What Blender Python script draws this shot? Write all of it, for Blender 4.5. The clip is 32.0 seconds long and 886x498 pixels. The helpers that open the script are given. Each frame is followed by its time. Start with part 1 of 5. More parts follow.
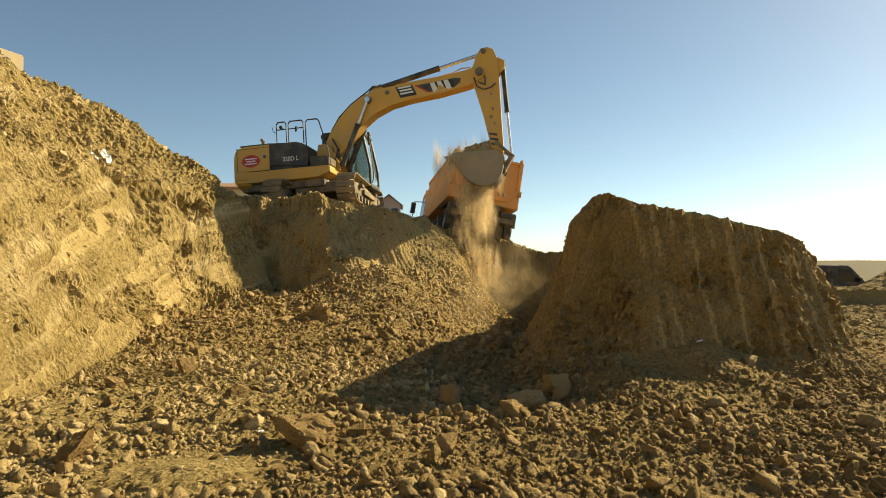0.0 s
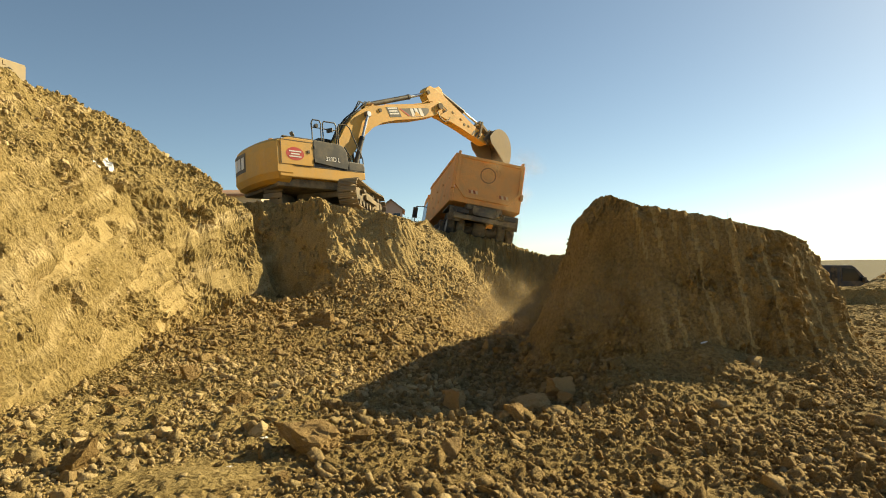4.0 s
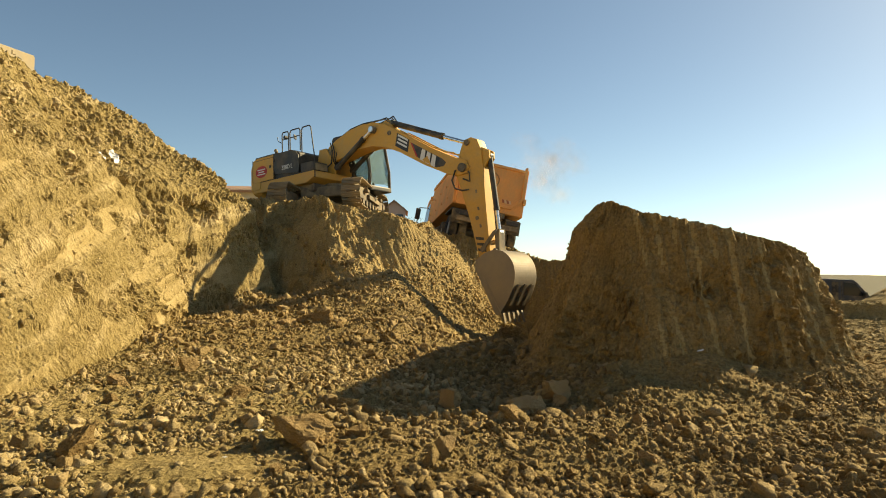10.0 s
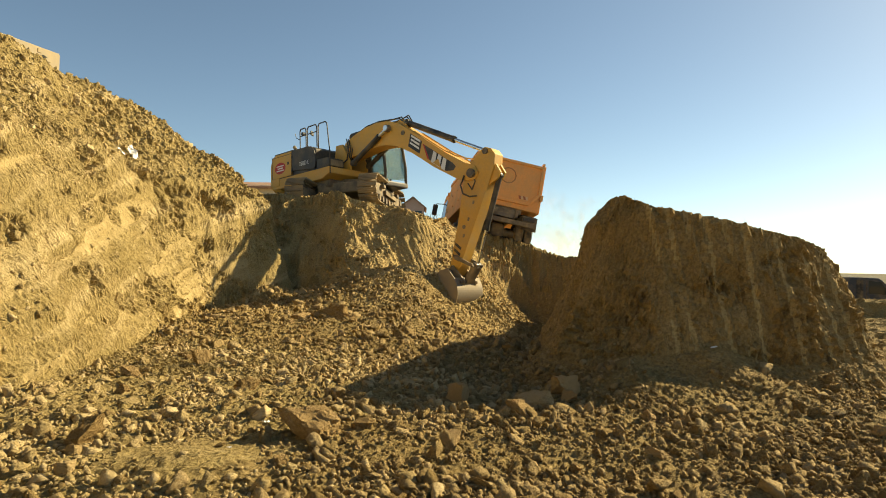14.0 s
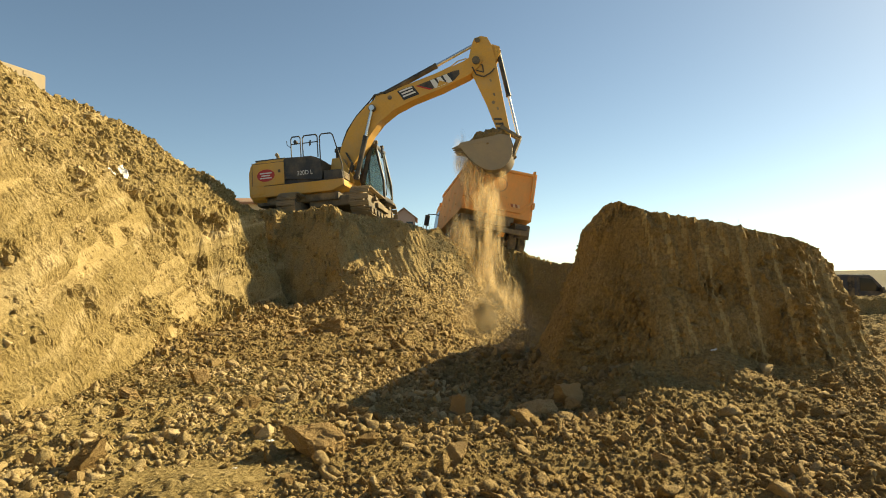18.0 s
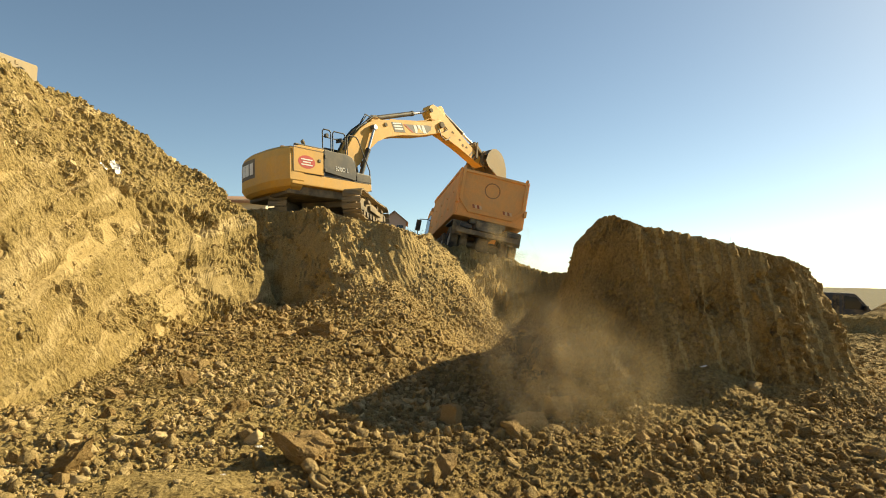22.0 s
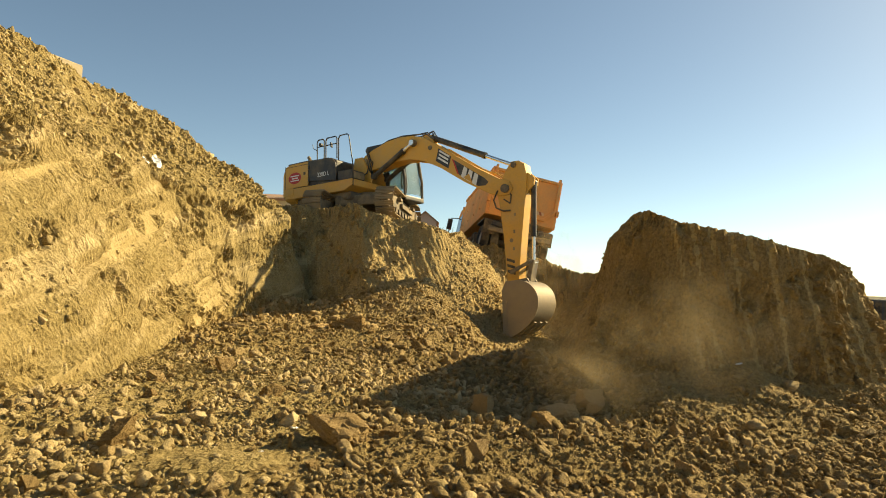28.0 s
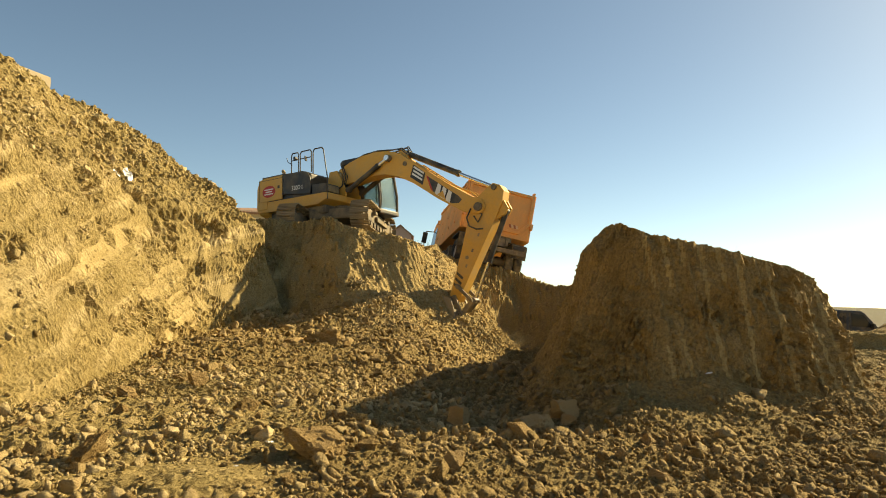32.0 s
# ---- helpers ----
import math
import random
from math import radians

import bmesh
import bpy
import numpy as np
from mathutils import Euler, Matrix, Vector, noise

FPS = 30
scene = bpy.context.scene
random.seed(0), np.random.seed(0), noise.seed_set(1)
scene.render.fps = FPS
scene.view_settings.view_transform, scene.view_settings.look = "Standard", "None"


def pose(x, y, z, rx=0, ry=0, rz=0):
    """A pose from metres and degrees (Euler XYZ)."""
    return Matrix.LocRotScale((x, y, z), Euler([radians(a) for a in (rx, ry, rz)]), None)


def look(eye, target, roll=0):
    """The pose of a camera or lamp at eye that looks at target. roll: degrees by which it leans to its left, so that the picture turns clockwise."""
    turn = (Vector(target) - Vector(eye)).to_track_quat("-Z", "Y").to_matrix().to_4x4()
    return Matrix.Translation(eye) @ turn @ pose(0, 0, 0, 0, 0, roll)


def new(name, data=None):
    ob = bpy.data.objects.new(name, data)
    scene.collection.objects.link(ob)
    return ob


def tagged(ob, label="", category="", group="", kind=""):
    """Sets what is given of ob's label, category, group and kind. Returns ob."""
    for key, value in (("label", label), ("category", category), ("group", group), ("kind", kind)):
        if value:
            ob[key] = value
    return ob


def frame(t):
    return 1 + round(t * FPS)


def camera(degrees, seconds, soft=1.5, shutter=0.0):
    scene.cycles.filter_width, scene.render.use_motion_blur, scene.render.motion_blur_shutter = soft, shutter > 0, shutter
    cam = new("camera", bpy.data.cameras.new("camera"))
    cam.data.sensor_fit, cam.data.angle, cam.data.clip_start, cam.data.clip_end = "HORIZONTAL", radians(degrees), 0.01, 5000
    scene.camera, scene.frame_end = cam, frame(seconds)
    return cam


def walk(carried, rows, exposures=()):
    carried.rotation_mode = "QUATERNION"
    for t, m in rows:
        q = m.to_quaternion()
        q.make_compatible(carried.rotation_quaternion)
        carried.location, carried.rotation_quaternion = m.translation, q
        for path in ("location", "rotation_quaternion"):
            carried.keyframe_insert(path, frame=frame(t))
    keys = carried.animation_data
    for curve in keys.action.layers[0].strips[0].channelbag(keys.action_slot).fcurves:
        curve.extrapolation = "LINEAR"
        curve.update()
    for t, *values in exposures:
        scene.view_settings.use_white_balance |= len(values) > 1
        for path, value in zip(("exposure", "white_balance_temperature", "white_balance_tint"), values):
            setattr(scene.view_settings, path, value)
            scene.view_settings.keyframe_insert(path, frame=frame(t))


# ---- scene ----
cam = camera(70.0, 32.0, soft=1.0)
PATH = [
    (0, pose(-0.000, 0.000, 1.700, 91.30, -0.00, 0.00)),
    (0.5, pose(-0.004, -0.002, 1.704, 91.29, 0.03, 0.29)),
    (1, pose(-0.003, 0.001, 1.700, 91.25, -0.01, 0.32)),
    (1.5, pose(-0.003, -0.001, 1.708, 91.28, -0.34, -0.28)),
    (2, pose(-0.004, 0.006, 1.702, 91.60, -0.36, -0.18)),
    (2.5, pose(-0.007, 0.016, 1.700, 91.83, -0.20, 0.09)),
    (4.5, pose(0.004, -0.000, 1.698, 91.66, 0.92, 0.05)),
    (5, pose(0.006, -0.006, 1.695, 91.93, 0.74, -0.60)),
    (5.5, pose(0.009, -0.006, 1.696, 92.09, 0.59, -1.22)),
    (6, pose(0.019, -0.005, 1.695, 92.15, 0.38, -1.95)),
    (6.5, pose(0.008, -0.005, 1.691, 92.22, -0.07, -1.73)),
    (7, pose(0.007, -0.002, 1.689, 92.10, -0.05, -1.10)),
    (7.5, pose(-0.001, 0.001, 1.693, 92.02, 0.02, -0.82)),
    (8, pose(0.006, 0.004, 1.687, 92.11, 0.00, -0.55)),
    (8.5, pose(0.009, 0.002, 1.686, 92.16, -0.10, -0.43)),
    (9, pose(0.014, -0.005, 1.682, 92.20, -0.30, -0.38)),
    (9.5, pose(0.013, -0.015, 1.684, 92.23, -0.85, -0.25)),
    (10, pose(0.017, -0.027, 1.674, 91.92, -1.10, 0.36)),
    (10.5, pose(0.045, -0.037, 1.676, 91.64, -1.25, 0.51)),
    (11, pose(0.089, -0.035, 1.672, 91.64, -1.38, 1.01)),
    (11.5, pose(0.122, -0.026, 1.659, 91.92, -1.52, 0.83)),
    (12, pose(0.121, -0.017, 1.661, 91.95, -1.46, 0.21)),
    (12.5, pose(0.115, -0.004, 1.656, 91.84, -1.26, 0.64)),
    (13, pose(0.114, 0.009, 1.649, 91.64, -1.21, 1.23)),
    (13.5, pose(0.114, -0.001, 1.646, 91.55, -1.35, 1.65)),
    (14, pose(0.117, -0.008, 1.649, 91.59, -1.37, 2.08)),
    (14.5, pose(0.117, -0.018, 1.652, 91.82, -1.41, 2.47)),
    (16.5, pose(0.111, -0.009, 1.647, 92.34, -0.72, 3.05)),
    (17, pose(0.108, -0.011, 1.651, 92.37, -0.29, 2.19)),
    (17.5, pose(0.087, -0.009, 1.659, 92.41, 0.00, 1.55)),
    (18, pose(0.054, -0.004, 1.664, 92.49, 0.43, 1.40)),
    (18.5, pose(0.027, 0.000, 1.666, 92.42, 0.67, 1.22)),
    (19, pose(0.015, -0.001, 1.667, 92.28, 0.54, 0.68)),
    (19.5, pose(0.016, -0.005, 1.668, 92.18, 0.18, 0.08)),
    (20, pose(0.019, -0.011, 1.672, 92.24, -0.12, 0.02)),
    (20.5, pose(0.021, -0.012, 1.674, 92.35, -0.58, -0.08)),
    (21, pose(0.016, -0.011, 1.682, 92.43, -0.99, 0.15)),
    (21.5, pose(0.006, -0.001, 1.694, 92.62, -1.21, 0.12)),
    (22, pose(-0.003, 0.002, 1.707, 92.90, -1.39, 0.34)),
    (22.5, pose(-0.012, 0.006, 1.721, 93.41, -1.27, 0.99)),
    (23, pose(-0.012, 0.006, 1.725, 93.97, -1.08, 1.46)),
    (23.5, pose(-0.006, 0.012, 1.720, 94.21, -0.99, 1.69)),
    (24, pose(0.005, 0.035, 1.710, 94.09, -0.68, 1.59)),
    (24.5, pose(0.006, 0.037, 1.700, 93.86, -0.31, 1.26)),
    (25, pose(0.008, 0.002, 1.676, 93.87, 0.09, 2.39)),
    (25.5, pose(0.006, -0.033, 1.650, 93.41, 0.52, 3.33)),
    (27.5, pose(-0.024, -0.051, 1.612, 93.27, -2.01, 2.64)),
    (28, pose(-0.034, -0.047, 1.601, 92.93, -2.40, 3.02)),
    (28.5, pose(-0.035, -0.057, 1.590, 92.78, -2.29, 2.35)),
    (29, pose(-0.030, -0.071, 1.584, 92.79, -2.00, 1.77)),
    (29.5, pose(-0.030, -0.074, 1.582, 92.99, -1.86, 1.75)),
    (30, pose(-0.024, -0.079, 1.585, 93.24, -1.66, 1.58)),
    (30.5, pose(-0.030, -0.082, 1.586, 93.47, -1.58, 1.33)),
    (31, pose(-0.034, -0.089, 1.589, 93.83, -1.78, 1.12)),
    (31.5, pose(-0.037, -0.091, 1.590, 94.11, -1.95, 1.01)),
    (32, pose(-0.036, -0.093, 1.589, 94.24, -2.05, 0.77)),
]
walk(cam, PATH, [(0, 0.91, 8350, -2), (7, 0.89, 8350, -2), (14, 0.99, 8350, -2), (20, 1.01, 8450, -2), (23, 0.99, 8350, -2), (28, 1.06, 8800, -2), (32, 1.04, 8850, -2)])

# ---- world, sun and light ----
SUN_AZ, SUN_EL = radians(57.5), radians(30.5)
world = bpy.data.worlds.new("sky")
scene.world = world
scene.cycles.transparent_max_bounces = 48
world.use_nodes = True
wn = world.node_tree.nodes
sky = wn.new("ShaderNodeTexSky")
sky.sky_type, sky.sun_disc, sky.altitude = "NISHITA", False, 1500
sky.sun_elevation, sky.sun_rotation = SUN_EL, SUN_AZ
sky.air_density, sky.dust_density, sky.ozone_density = 0.78, 1.1, 2.3
world.node_tree.links.new(sky.outputs[0], wn["Background"].inputs[0])
wn["Background"].inputs[1].default_value = 0.083
sun = new("sun", bpy.data.lights.new("sun", "SUN"))
sun.data.energy, sun.data.angle, sun.data.color = 4.9, radians(0.55), (1.0, 0.86, 0.66)
sun.matrix_world = look((math.sin(SUN_AZ) * math.cos(SUN_EL) * 60, math.cos(SUN_AZ) * math.cos(SUN_EL) * 60, math.sin(SUN_EL) * 60), (0, 0, 0))


# ---- materials ----
def material(name, rough=0.7, metal=0.0):
    m = bpy.data.materials.new(name)
    m.use_nodes = True
    b = m.node_tree.nodes["Principled BSDF"]
    b.inputs["Roughness"].default_value, b.inputs["Metallic"].default_value = rough, metal
    return m, m.node_tree.nodes, m.node_tree.links, b


def mixed(nodes, links, fac, a, b):
    mx = nodes.new("ShaderNodeMix")
    mx.data_type = "RGBA"
    links.new(fac, mx.inputs[0])
    for sock, v in ((mx.inputs[6], a), (mx.inputs[7], b)):
        if hasattr(v, "is_linked"):
            links.new(v, sock)
        else:
            sock.default_value = (*v, 1)
    return mx.outputs[2]


def ramp(nodes, links, fac, lo, hi):
    r = nodes.new("ShaderNodeMapRange")
    links.new(fac, r.inputs[0])
    r.inputs[1].default_value, r.inputs[2].default_value = lo, hi
    return r.outputs[0]


def noise_out(nodes, links, co, scale, detail=4, rough=0.6):
    n = nodes.new("ShaderNodeTexNoise")
    links.new(co, n.inputs["Vector"])
    n.inputs["Scale"].default_value, n.inputs["Detail"].default_value, n.inputs["Roughness"].default_value = scale, detail, rough
    return n.outputs[0]


def earth(name, dark, light, pale, bump=0.5, grain=26, per="none", streaks=None):
    m, n, l, b = material(name, 0.95)
    b.inputs["Specular IOR Level"].default_value = 0.15
    co = n.new("ShaderNodeNewGeometry").outputs["Position"] if per != "object" else n.new("ShaderNodeTexCoord").outputs["Object"]
    big = noise_out(n, l, co, 0.9, 5)
    mid = noise_out(n, l, co, 6, 6, 0.7)
    fine = noise_out(n, l, co, grain, 8, 0.75)
    c = mixed(n, l, ramp(n, l, big, 0.35, 0.65), dark, light)
    c = mixed(n, l, ramp(n, l, mid, 0.52, 0.72), c, pale)
    c = mixed(n, l, ramp(n, l, fine, 0.58, 0.36), c, tuple(v * 0.66 for v in dark))
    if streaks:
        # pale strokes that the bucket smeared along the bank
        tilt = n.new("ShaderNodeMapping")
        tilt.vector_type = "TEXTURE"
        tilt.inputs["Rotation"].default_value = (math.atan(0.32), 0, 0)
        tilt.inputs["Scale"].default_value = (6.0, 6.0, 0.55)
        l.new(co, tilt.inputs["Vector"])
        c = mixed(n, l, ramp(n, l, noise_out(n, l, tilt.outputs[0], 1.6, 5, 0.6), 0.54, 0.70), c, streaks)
    if per != "none":
        rnd = n.new("ShaderNodeObjectInfo").outputs["Random"] if per == "object" else n.new("ShaderNodeNewGeometry").outputs["Random Per Island"]
        c = mixed(n, l, ramp(n, l, rnd, 0.3, 1.15), c, pale)
        c = mixed(n, l, ramp(n, l, rnd, 0.55, -0.5), c, tuple(v * 0.72 for v in dark))
    l.new(c, b.inputs["Base Color"])
    bu = n.new("ShaderNodeBump")
    bu.inputs["Strength"].default_value, bu.inputs["Distance"].default_value = bump, 0.035
    vor = n.new("ShaderNodeTexVoronoi")
    l.new(co, vor.inputs["Vector"])
    vor.inputs["Scale"].default_value = grain * 0.8
    mixn = n.new("ShaderNodeMath")
    mixn.operation = "MULTIPLY_ADD"
    l.new(vor.outputs["Distance"], mixn.inputs[0])
    mixn.inputs[1].default_value = -0.3
    l.new(fine, mixn.inputs[2])
    add = n.new("ShaderNodeMath")
    add.operation = "MULTIPLY_ADD"
    l.new(mid, add.inputs[0])
    add.inputs[1].default_value = 0.9
    l.new(mixn.outputs[0], add.inputs[2])
    l.new(add.outputs[0], bu.inputs["Height"])
    l.new(bu.outputs[0], b.inputs["Normal"])
    return m


def paint(name, colour, rough=0.4, dust=0.35, metal=0.0, scratch=0.2):
    m, n, l, b = material(name, rough, metal)
    co = n.new("ShaderNodeTexCoord").outputs["Object"]
    big = noise_out(n, l, co, 1.7, 6, 0.65)
    fine = noise_out(n, l, co, 14, 8, 0.75)
    c = mixed(n, l, ramp(n, l, fine, 0.4, 0.9), colour, tuple(v * (1 - scratch) for v in colour))
    dirt = n.new("ShaderNodeMath")
    dirt.operation = "MULTIPLY"
    l.new(ramp(n, l, big, 0.42, 0.72), dirt.inputs[0])
    dirt.inputs[1].default_value = dust
    c = mixed(n, l, dirt.outputs[0], c, (0.46, 0.35, 0.20))
    l.new(c, b.inputs["Base Color"])
    rr = n.new("ShaderNodeMath")
    rr.operation = "MULTIPLY_ADD"
    l.new(big, rr.inputs[0])
    rr.inputs[1].default_value, rr.inputs[2].default_value = 0.5, rough - 0.15
    l.new(rr.outputs[0], b.inputs["Roughness"])
    bu = n.new("ShaderNodeBump")
    bu.inputs["Strength"].default_value, bu.inputs["Distance"].default_value = 0.12, 0.01
    l.new(fine, bu.inputs["Height"])
    l.new(bu.outputs[0], b.inputs["Normal"])
    return m


EARTH = earth("earth", (0.275, 0.189, 0.074), (0.349, 0.249, 0.105), (0.407, 0.298, 0.145), 1.0)
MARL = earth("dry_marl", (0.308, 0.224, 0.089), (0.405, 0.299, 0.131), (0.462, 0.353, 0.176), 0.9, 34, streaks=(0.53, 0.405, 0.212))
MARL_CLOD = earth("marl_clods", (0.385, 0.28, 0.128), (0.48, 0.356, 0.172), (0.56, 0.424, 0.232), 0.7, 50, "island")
STROKE = earth("smoothed_marl", (0.358, 0.264, 0.117), (0.409, 0.306, 0.142), (0.451, 0.344, 0.171), 0.45, 40, streaks=(0.465, 0.355, 0.182))
SMEAR = earth("smeared_clay", (0.414, 0.305, 0.138), (0.471, 0.351, 0.164), (0.529, 0.402, 0.196), 0.7)
BLOCK_CLAY = earth("block_clay", (0.297, 0.201, 0.082), (0.379, 0.261, 0.111), (0.461, 0.327, 0.154), 0.9)
MOUND = earth("mound_clay", (0.369, 0.262, 0.113), (0.456, 0.331, 0.148), (0.514, 0.382, 0.183), 0.9)
FIELD = earth("far_field", (0.115, 0.10, 0.06), (0.15, 0.13, 0.08), (0.19, 0.165, 0.10), 0.3, 2)
CLOD = earth("clods", (0.257, 0.172, 0.070), (0.350, 0.243, 0.105), (0.443, 0.321, 0.164), 0.8, 55, "island")
BOULDER = earth("boulder", (0.348, 0.225, 0.090), (0.440, 0.292, 0.129), (0.532, 0.365, 0.179), 0.8, 24, "object")


def dust_material(name, strength, fall=1.0):
    """Thin veil: densest in the middle of each wisp, broken by noise, clear at its rim."""
    m = bpy.data.materials.new(name)
    m.use_nodes = True
    n, l = m.node_tree.nodes, m.node_tree.links
    n.remove(n["Principled BSDF"])
    uv = n.new("ShaderNodeTexCoord").outputs["UV"]
    off = n.new("ShaderNodeVectorMath")
    off.operation = "DISTANCE"
    l.new(uv, off.inputs[0])
    off.inputs[1].default_value = (0.5, 0.5, 0.0)
    rim = n.new("ShaderNodeMapRange")
    rim.interpolation_type = "SMOOTHERSTEP"
    l.new(off.outputs["Value"], rim.inputs[0])
    for k, v in ((1, 0.5), (2, 0.0), (3, 0.0), (4, 1.0)):
        rim.inputs[k].default_value = v
    drawn = n.new("ShaderNodeMapping")
    drawn.inputs["Scale"].default_value = (fall, fall, 1 / fall)
    l.new(n.new("ShaderNodeTexCoord").outputs["Object"], drawn.inputs["Vector"])
    grain = noise_out(n, l, drawn.outputs[0], 3.2, 5, 0.6)
    thick = n.new("ShaderNodeMath")
    thick.operation = "MULTIPLY"
    l.new(rim.outputs[0], thick.inputs[0])
    l.new(ramp(n, l, grain, 0.30, 0.70), thick.inputs[1])
    share = n.new("ShaderNodeMath")
    share.operation = "MULTIPLY"
    l.new(thick.outputs[0], share.inputs[0])
    share.inputs[1].default_value = strength
    front, back, both, clear, veil = (n.new("ShaderNode" + k) for k in ("BsdfDiffuse", "BsdfTranslucent", "MixShader", "BsdfTransparent", "MixShader"))
    for k, sh in enumerate((front, back)):
        sh.inputs[0].default_value = (0.80, 0.63, 0.38, 1)
        l.new(sh.outputs[0], both.inputs[k + 1])
    l.new(share.outputs[0], veil.inputs[0])
    l.new(clear.outputs[0], veil.inputs[1])
    l.new(both.outputs[0], veil.inputs[2])
    l.new(veil.outputs[0], n["Material Output"].inputs[0])
    return m


DUST = dust_material("dust", 0.11)
SOIL_VEIL = dust_material("falling_soil_veil", 0.52, 2.6)
YELLOW = paint("yellow_paint", (0.68, 0.36, 0.06), 0.5, 0.45)
BLACK = paint("black_paint", (0.022, 0.021, 0.02), 0.45, 0.28)
STEEL = paint("worn_steel", (0.36, 0.33, 0.28), 0.42, 0.5, 0.7)
IRON = paint("dusty_iron", (0.13, 0.105, 0.075), 0.75, 0.85)
CHROME = paint("chrome_rod", (0.75, 0.74, 0.72), 0.2, 0.15, 1.0)
ORANGE = paint("orange_paint", (0.84, 0.40, 0.13), 0.7, 0.5)
ORANGE2 = paint("orange_paint_dusty", (0.84, 0.43, 0.16), 0.75, 0.55)
BUCKET_STEEL = paint("soil_stained_steel", (0.22, 0.18, 0.13), 0.62, 0.45, 0.45, 0.3)
CHEEK_STEEL = paint("dusty_cheek_steel", (0.33, 0.265, 0.18), 0.7, 0.6, 0.1)
DULL_MARK = paint("dusty_mark", (0.34, 0.15, 0.06), 0.8, 0.6)
CHEVRON_RED = paint("faded_red_stripe", (0.42, 0.10, 0.045), 0.8, 0.5)
CHEVRON_PALE = paint("faded_pale_stripe", (0.80, 0.55, 0.33), 0.8, 0.4)
RED = paint("red_sticker", (0.50, 0.022, 0.022), 0.5, 0.15)
WHITE = paint("white_paint", (0.78, 0.76, 0.72), 0.5, 0.2)
GREYB = paint("grey_badge", (0.11, 0.10, 0.09), 0.6, 0.4)
RUBBER = paint("tyre_rubber", (0.03, 0.028, 0.026), 0.85, 0.7)
NAVY = paint("dark_blue_van_paint", (0.02, 0.026, 0.04), 0.5, 0.3)
STONE = paint("limestone_wall", (0.38, 0.31, 0.21), 0.95, 0.7)
PLASTER = paint("cream_plaster", (0.62, 0.55, 0.42), 0.9, 0.2)
PINK = paint("pink_plaster", (0.60, 0.40, 0.32), 0.9, 0.2)
TERRACOTTA = paint("terracotta_roof", (0.32, 0.17, 0.11), 0.85, 0.6)
BAG = paint("white_plastic", (0.8, 0.8, 0.8), 0.4, 0.1)
DRYGRASS = paint("dry_grass", (0.42, 0.31, 0.14), 0.9, 0.1)
SHRUB = paint("grey_green_shrub", (0.10, 0.09, 0.045), 0.9, 0.3)
GLASS, gn, gl, gb = material("tinted_glass", 0.05)
gb.inputs["Base Color"].default_value = (0.50, 0.62, 0.58, 1)
gb.inputs["Transmission Weight"].default_value = 0.85
gb.inputs["IOR"].default_value = 1.15
DARKGLASS, gn, gl, gb = material("dark_glass", 0.06)
gb.inputs["Base Color"].default_value = (0.02, 0.025, 0.03, 1)


# ---- mesh helpers ----
def part(name, bm, mat, parent=None, label="", smooth=False):
    me = bpy.data.meshes.new(name)
    bmesh.ops.recalc_face_normals(bm, faces=bm.faces)
    bm.to_mesh(me)
    bm.free()
    me.materials.append(mat)
    if smooth:
        me.polygons.foreach_set("use_smooth", [True] * len(me.polygons))
    ob = new(name, me)
    if parent:
        ob.parent = parent
    if label:
        tagged(ob, label)
    return ob


def empty(name, m, label, category, group=""):
    ob = new(name)
    ob.matrix_world = m
    return tagged(ob, label, category, group)


def box(bm, size, at, rot=(0, 0, 0), bevel=0.0):
    tmp = bmesh.new()
    bmesh.ops.create_cube(tmp, size=1, matrix=pose(*at, *rot) @ Matrix.Diagonal((*size, 1)))
    if bevel:
        bmesh.ops.bevel(tmp, geom=list(tmp.edges), offset=bevel, segments=2, affect="EDGES", profile=0.6)
    join(bm, tmp)
    return bm


def join(bm, tmp):
    vm = {v: bm.verts.new(v.co) for v in tmp.verts}
    for f in tmp.faces:
        try:
            bm.faces.new([vm[v] for v in f.verts])
        except ValueError:
            pass
    tmp.free()


def cyl(bm, p0, p1, r, r2=None, seg=14):
    p0, p1 = Vector(p0), Vector(p1)
    d = p1 - p0
    m = Matrix.Translation((p0 + p1) / 2) @ d.to_track_quat("Z", "Y").to_matrix().to_4x4()
    tmp = bmesh.new()
    bmesh.ops.create_cone(tmp, cap_ends=True, segments=seg, radius1=r, radius2=r if r2 is None else r2, depth=d.length, matrix=m)
    join(bm, tmp)
    return bm


def tube(bm, pts, r, seg=8):
    for a, b in zip(pts, pts[1:]):
        cyl(bm, a, b, r, seg=seg)
    return bm


def prism(bm, outline, y0, y1, bevel=0.0):
    """A plate of the outline (x, z), from y0 to y1."""
    tmp = bmesh.new()
    a = [tmp.verts.new((x, y0, z)) for x, z in outline]
    b = [tmp.verts.new((x, y1, z)) for x, z in outline]
    tmp.faces.new(a)
    tmp.faces.new(b[::-1])
    for i in range(len(a)):
        j = (i + 1) % len(a)
        tmp.faces.new((a[i], b[i], b[j], a[j]))
    if bevel:
        bmesh.ops.bevel(tmp, geom=list(tmp.edges), offset=bevel, segments=2, affect="EDGES", profile=0.6)
    join(bm, tmp)
    return bm


def loft(bm, rings, closed=True):
    vs = [[bm.verts.new(p) for p in ring] for ring in rings]
    k = len(rings[0])
    for a, b in zip(vs, vs[1:]):
        for i in range(k if closed else k - 1):
            j = (i + 1) % k
            bm.faces.new((a[i], a[j], b[j], b[i]))
    return vs


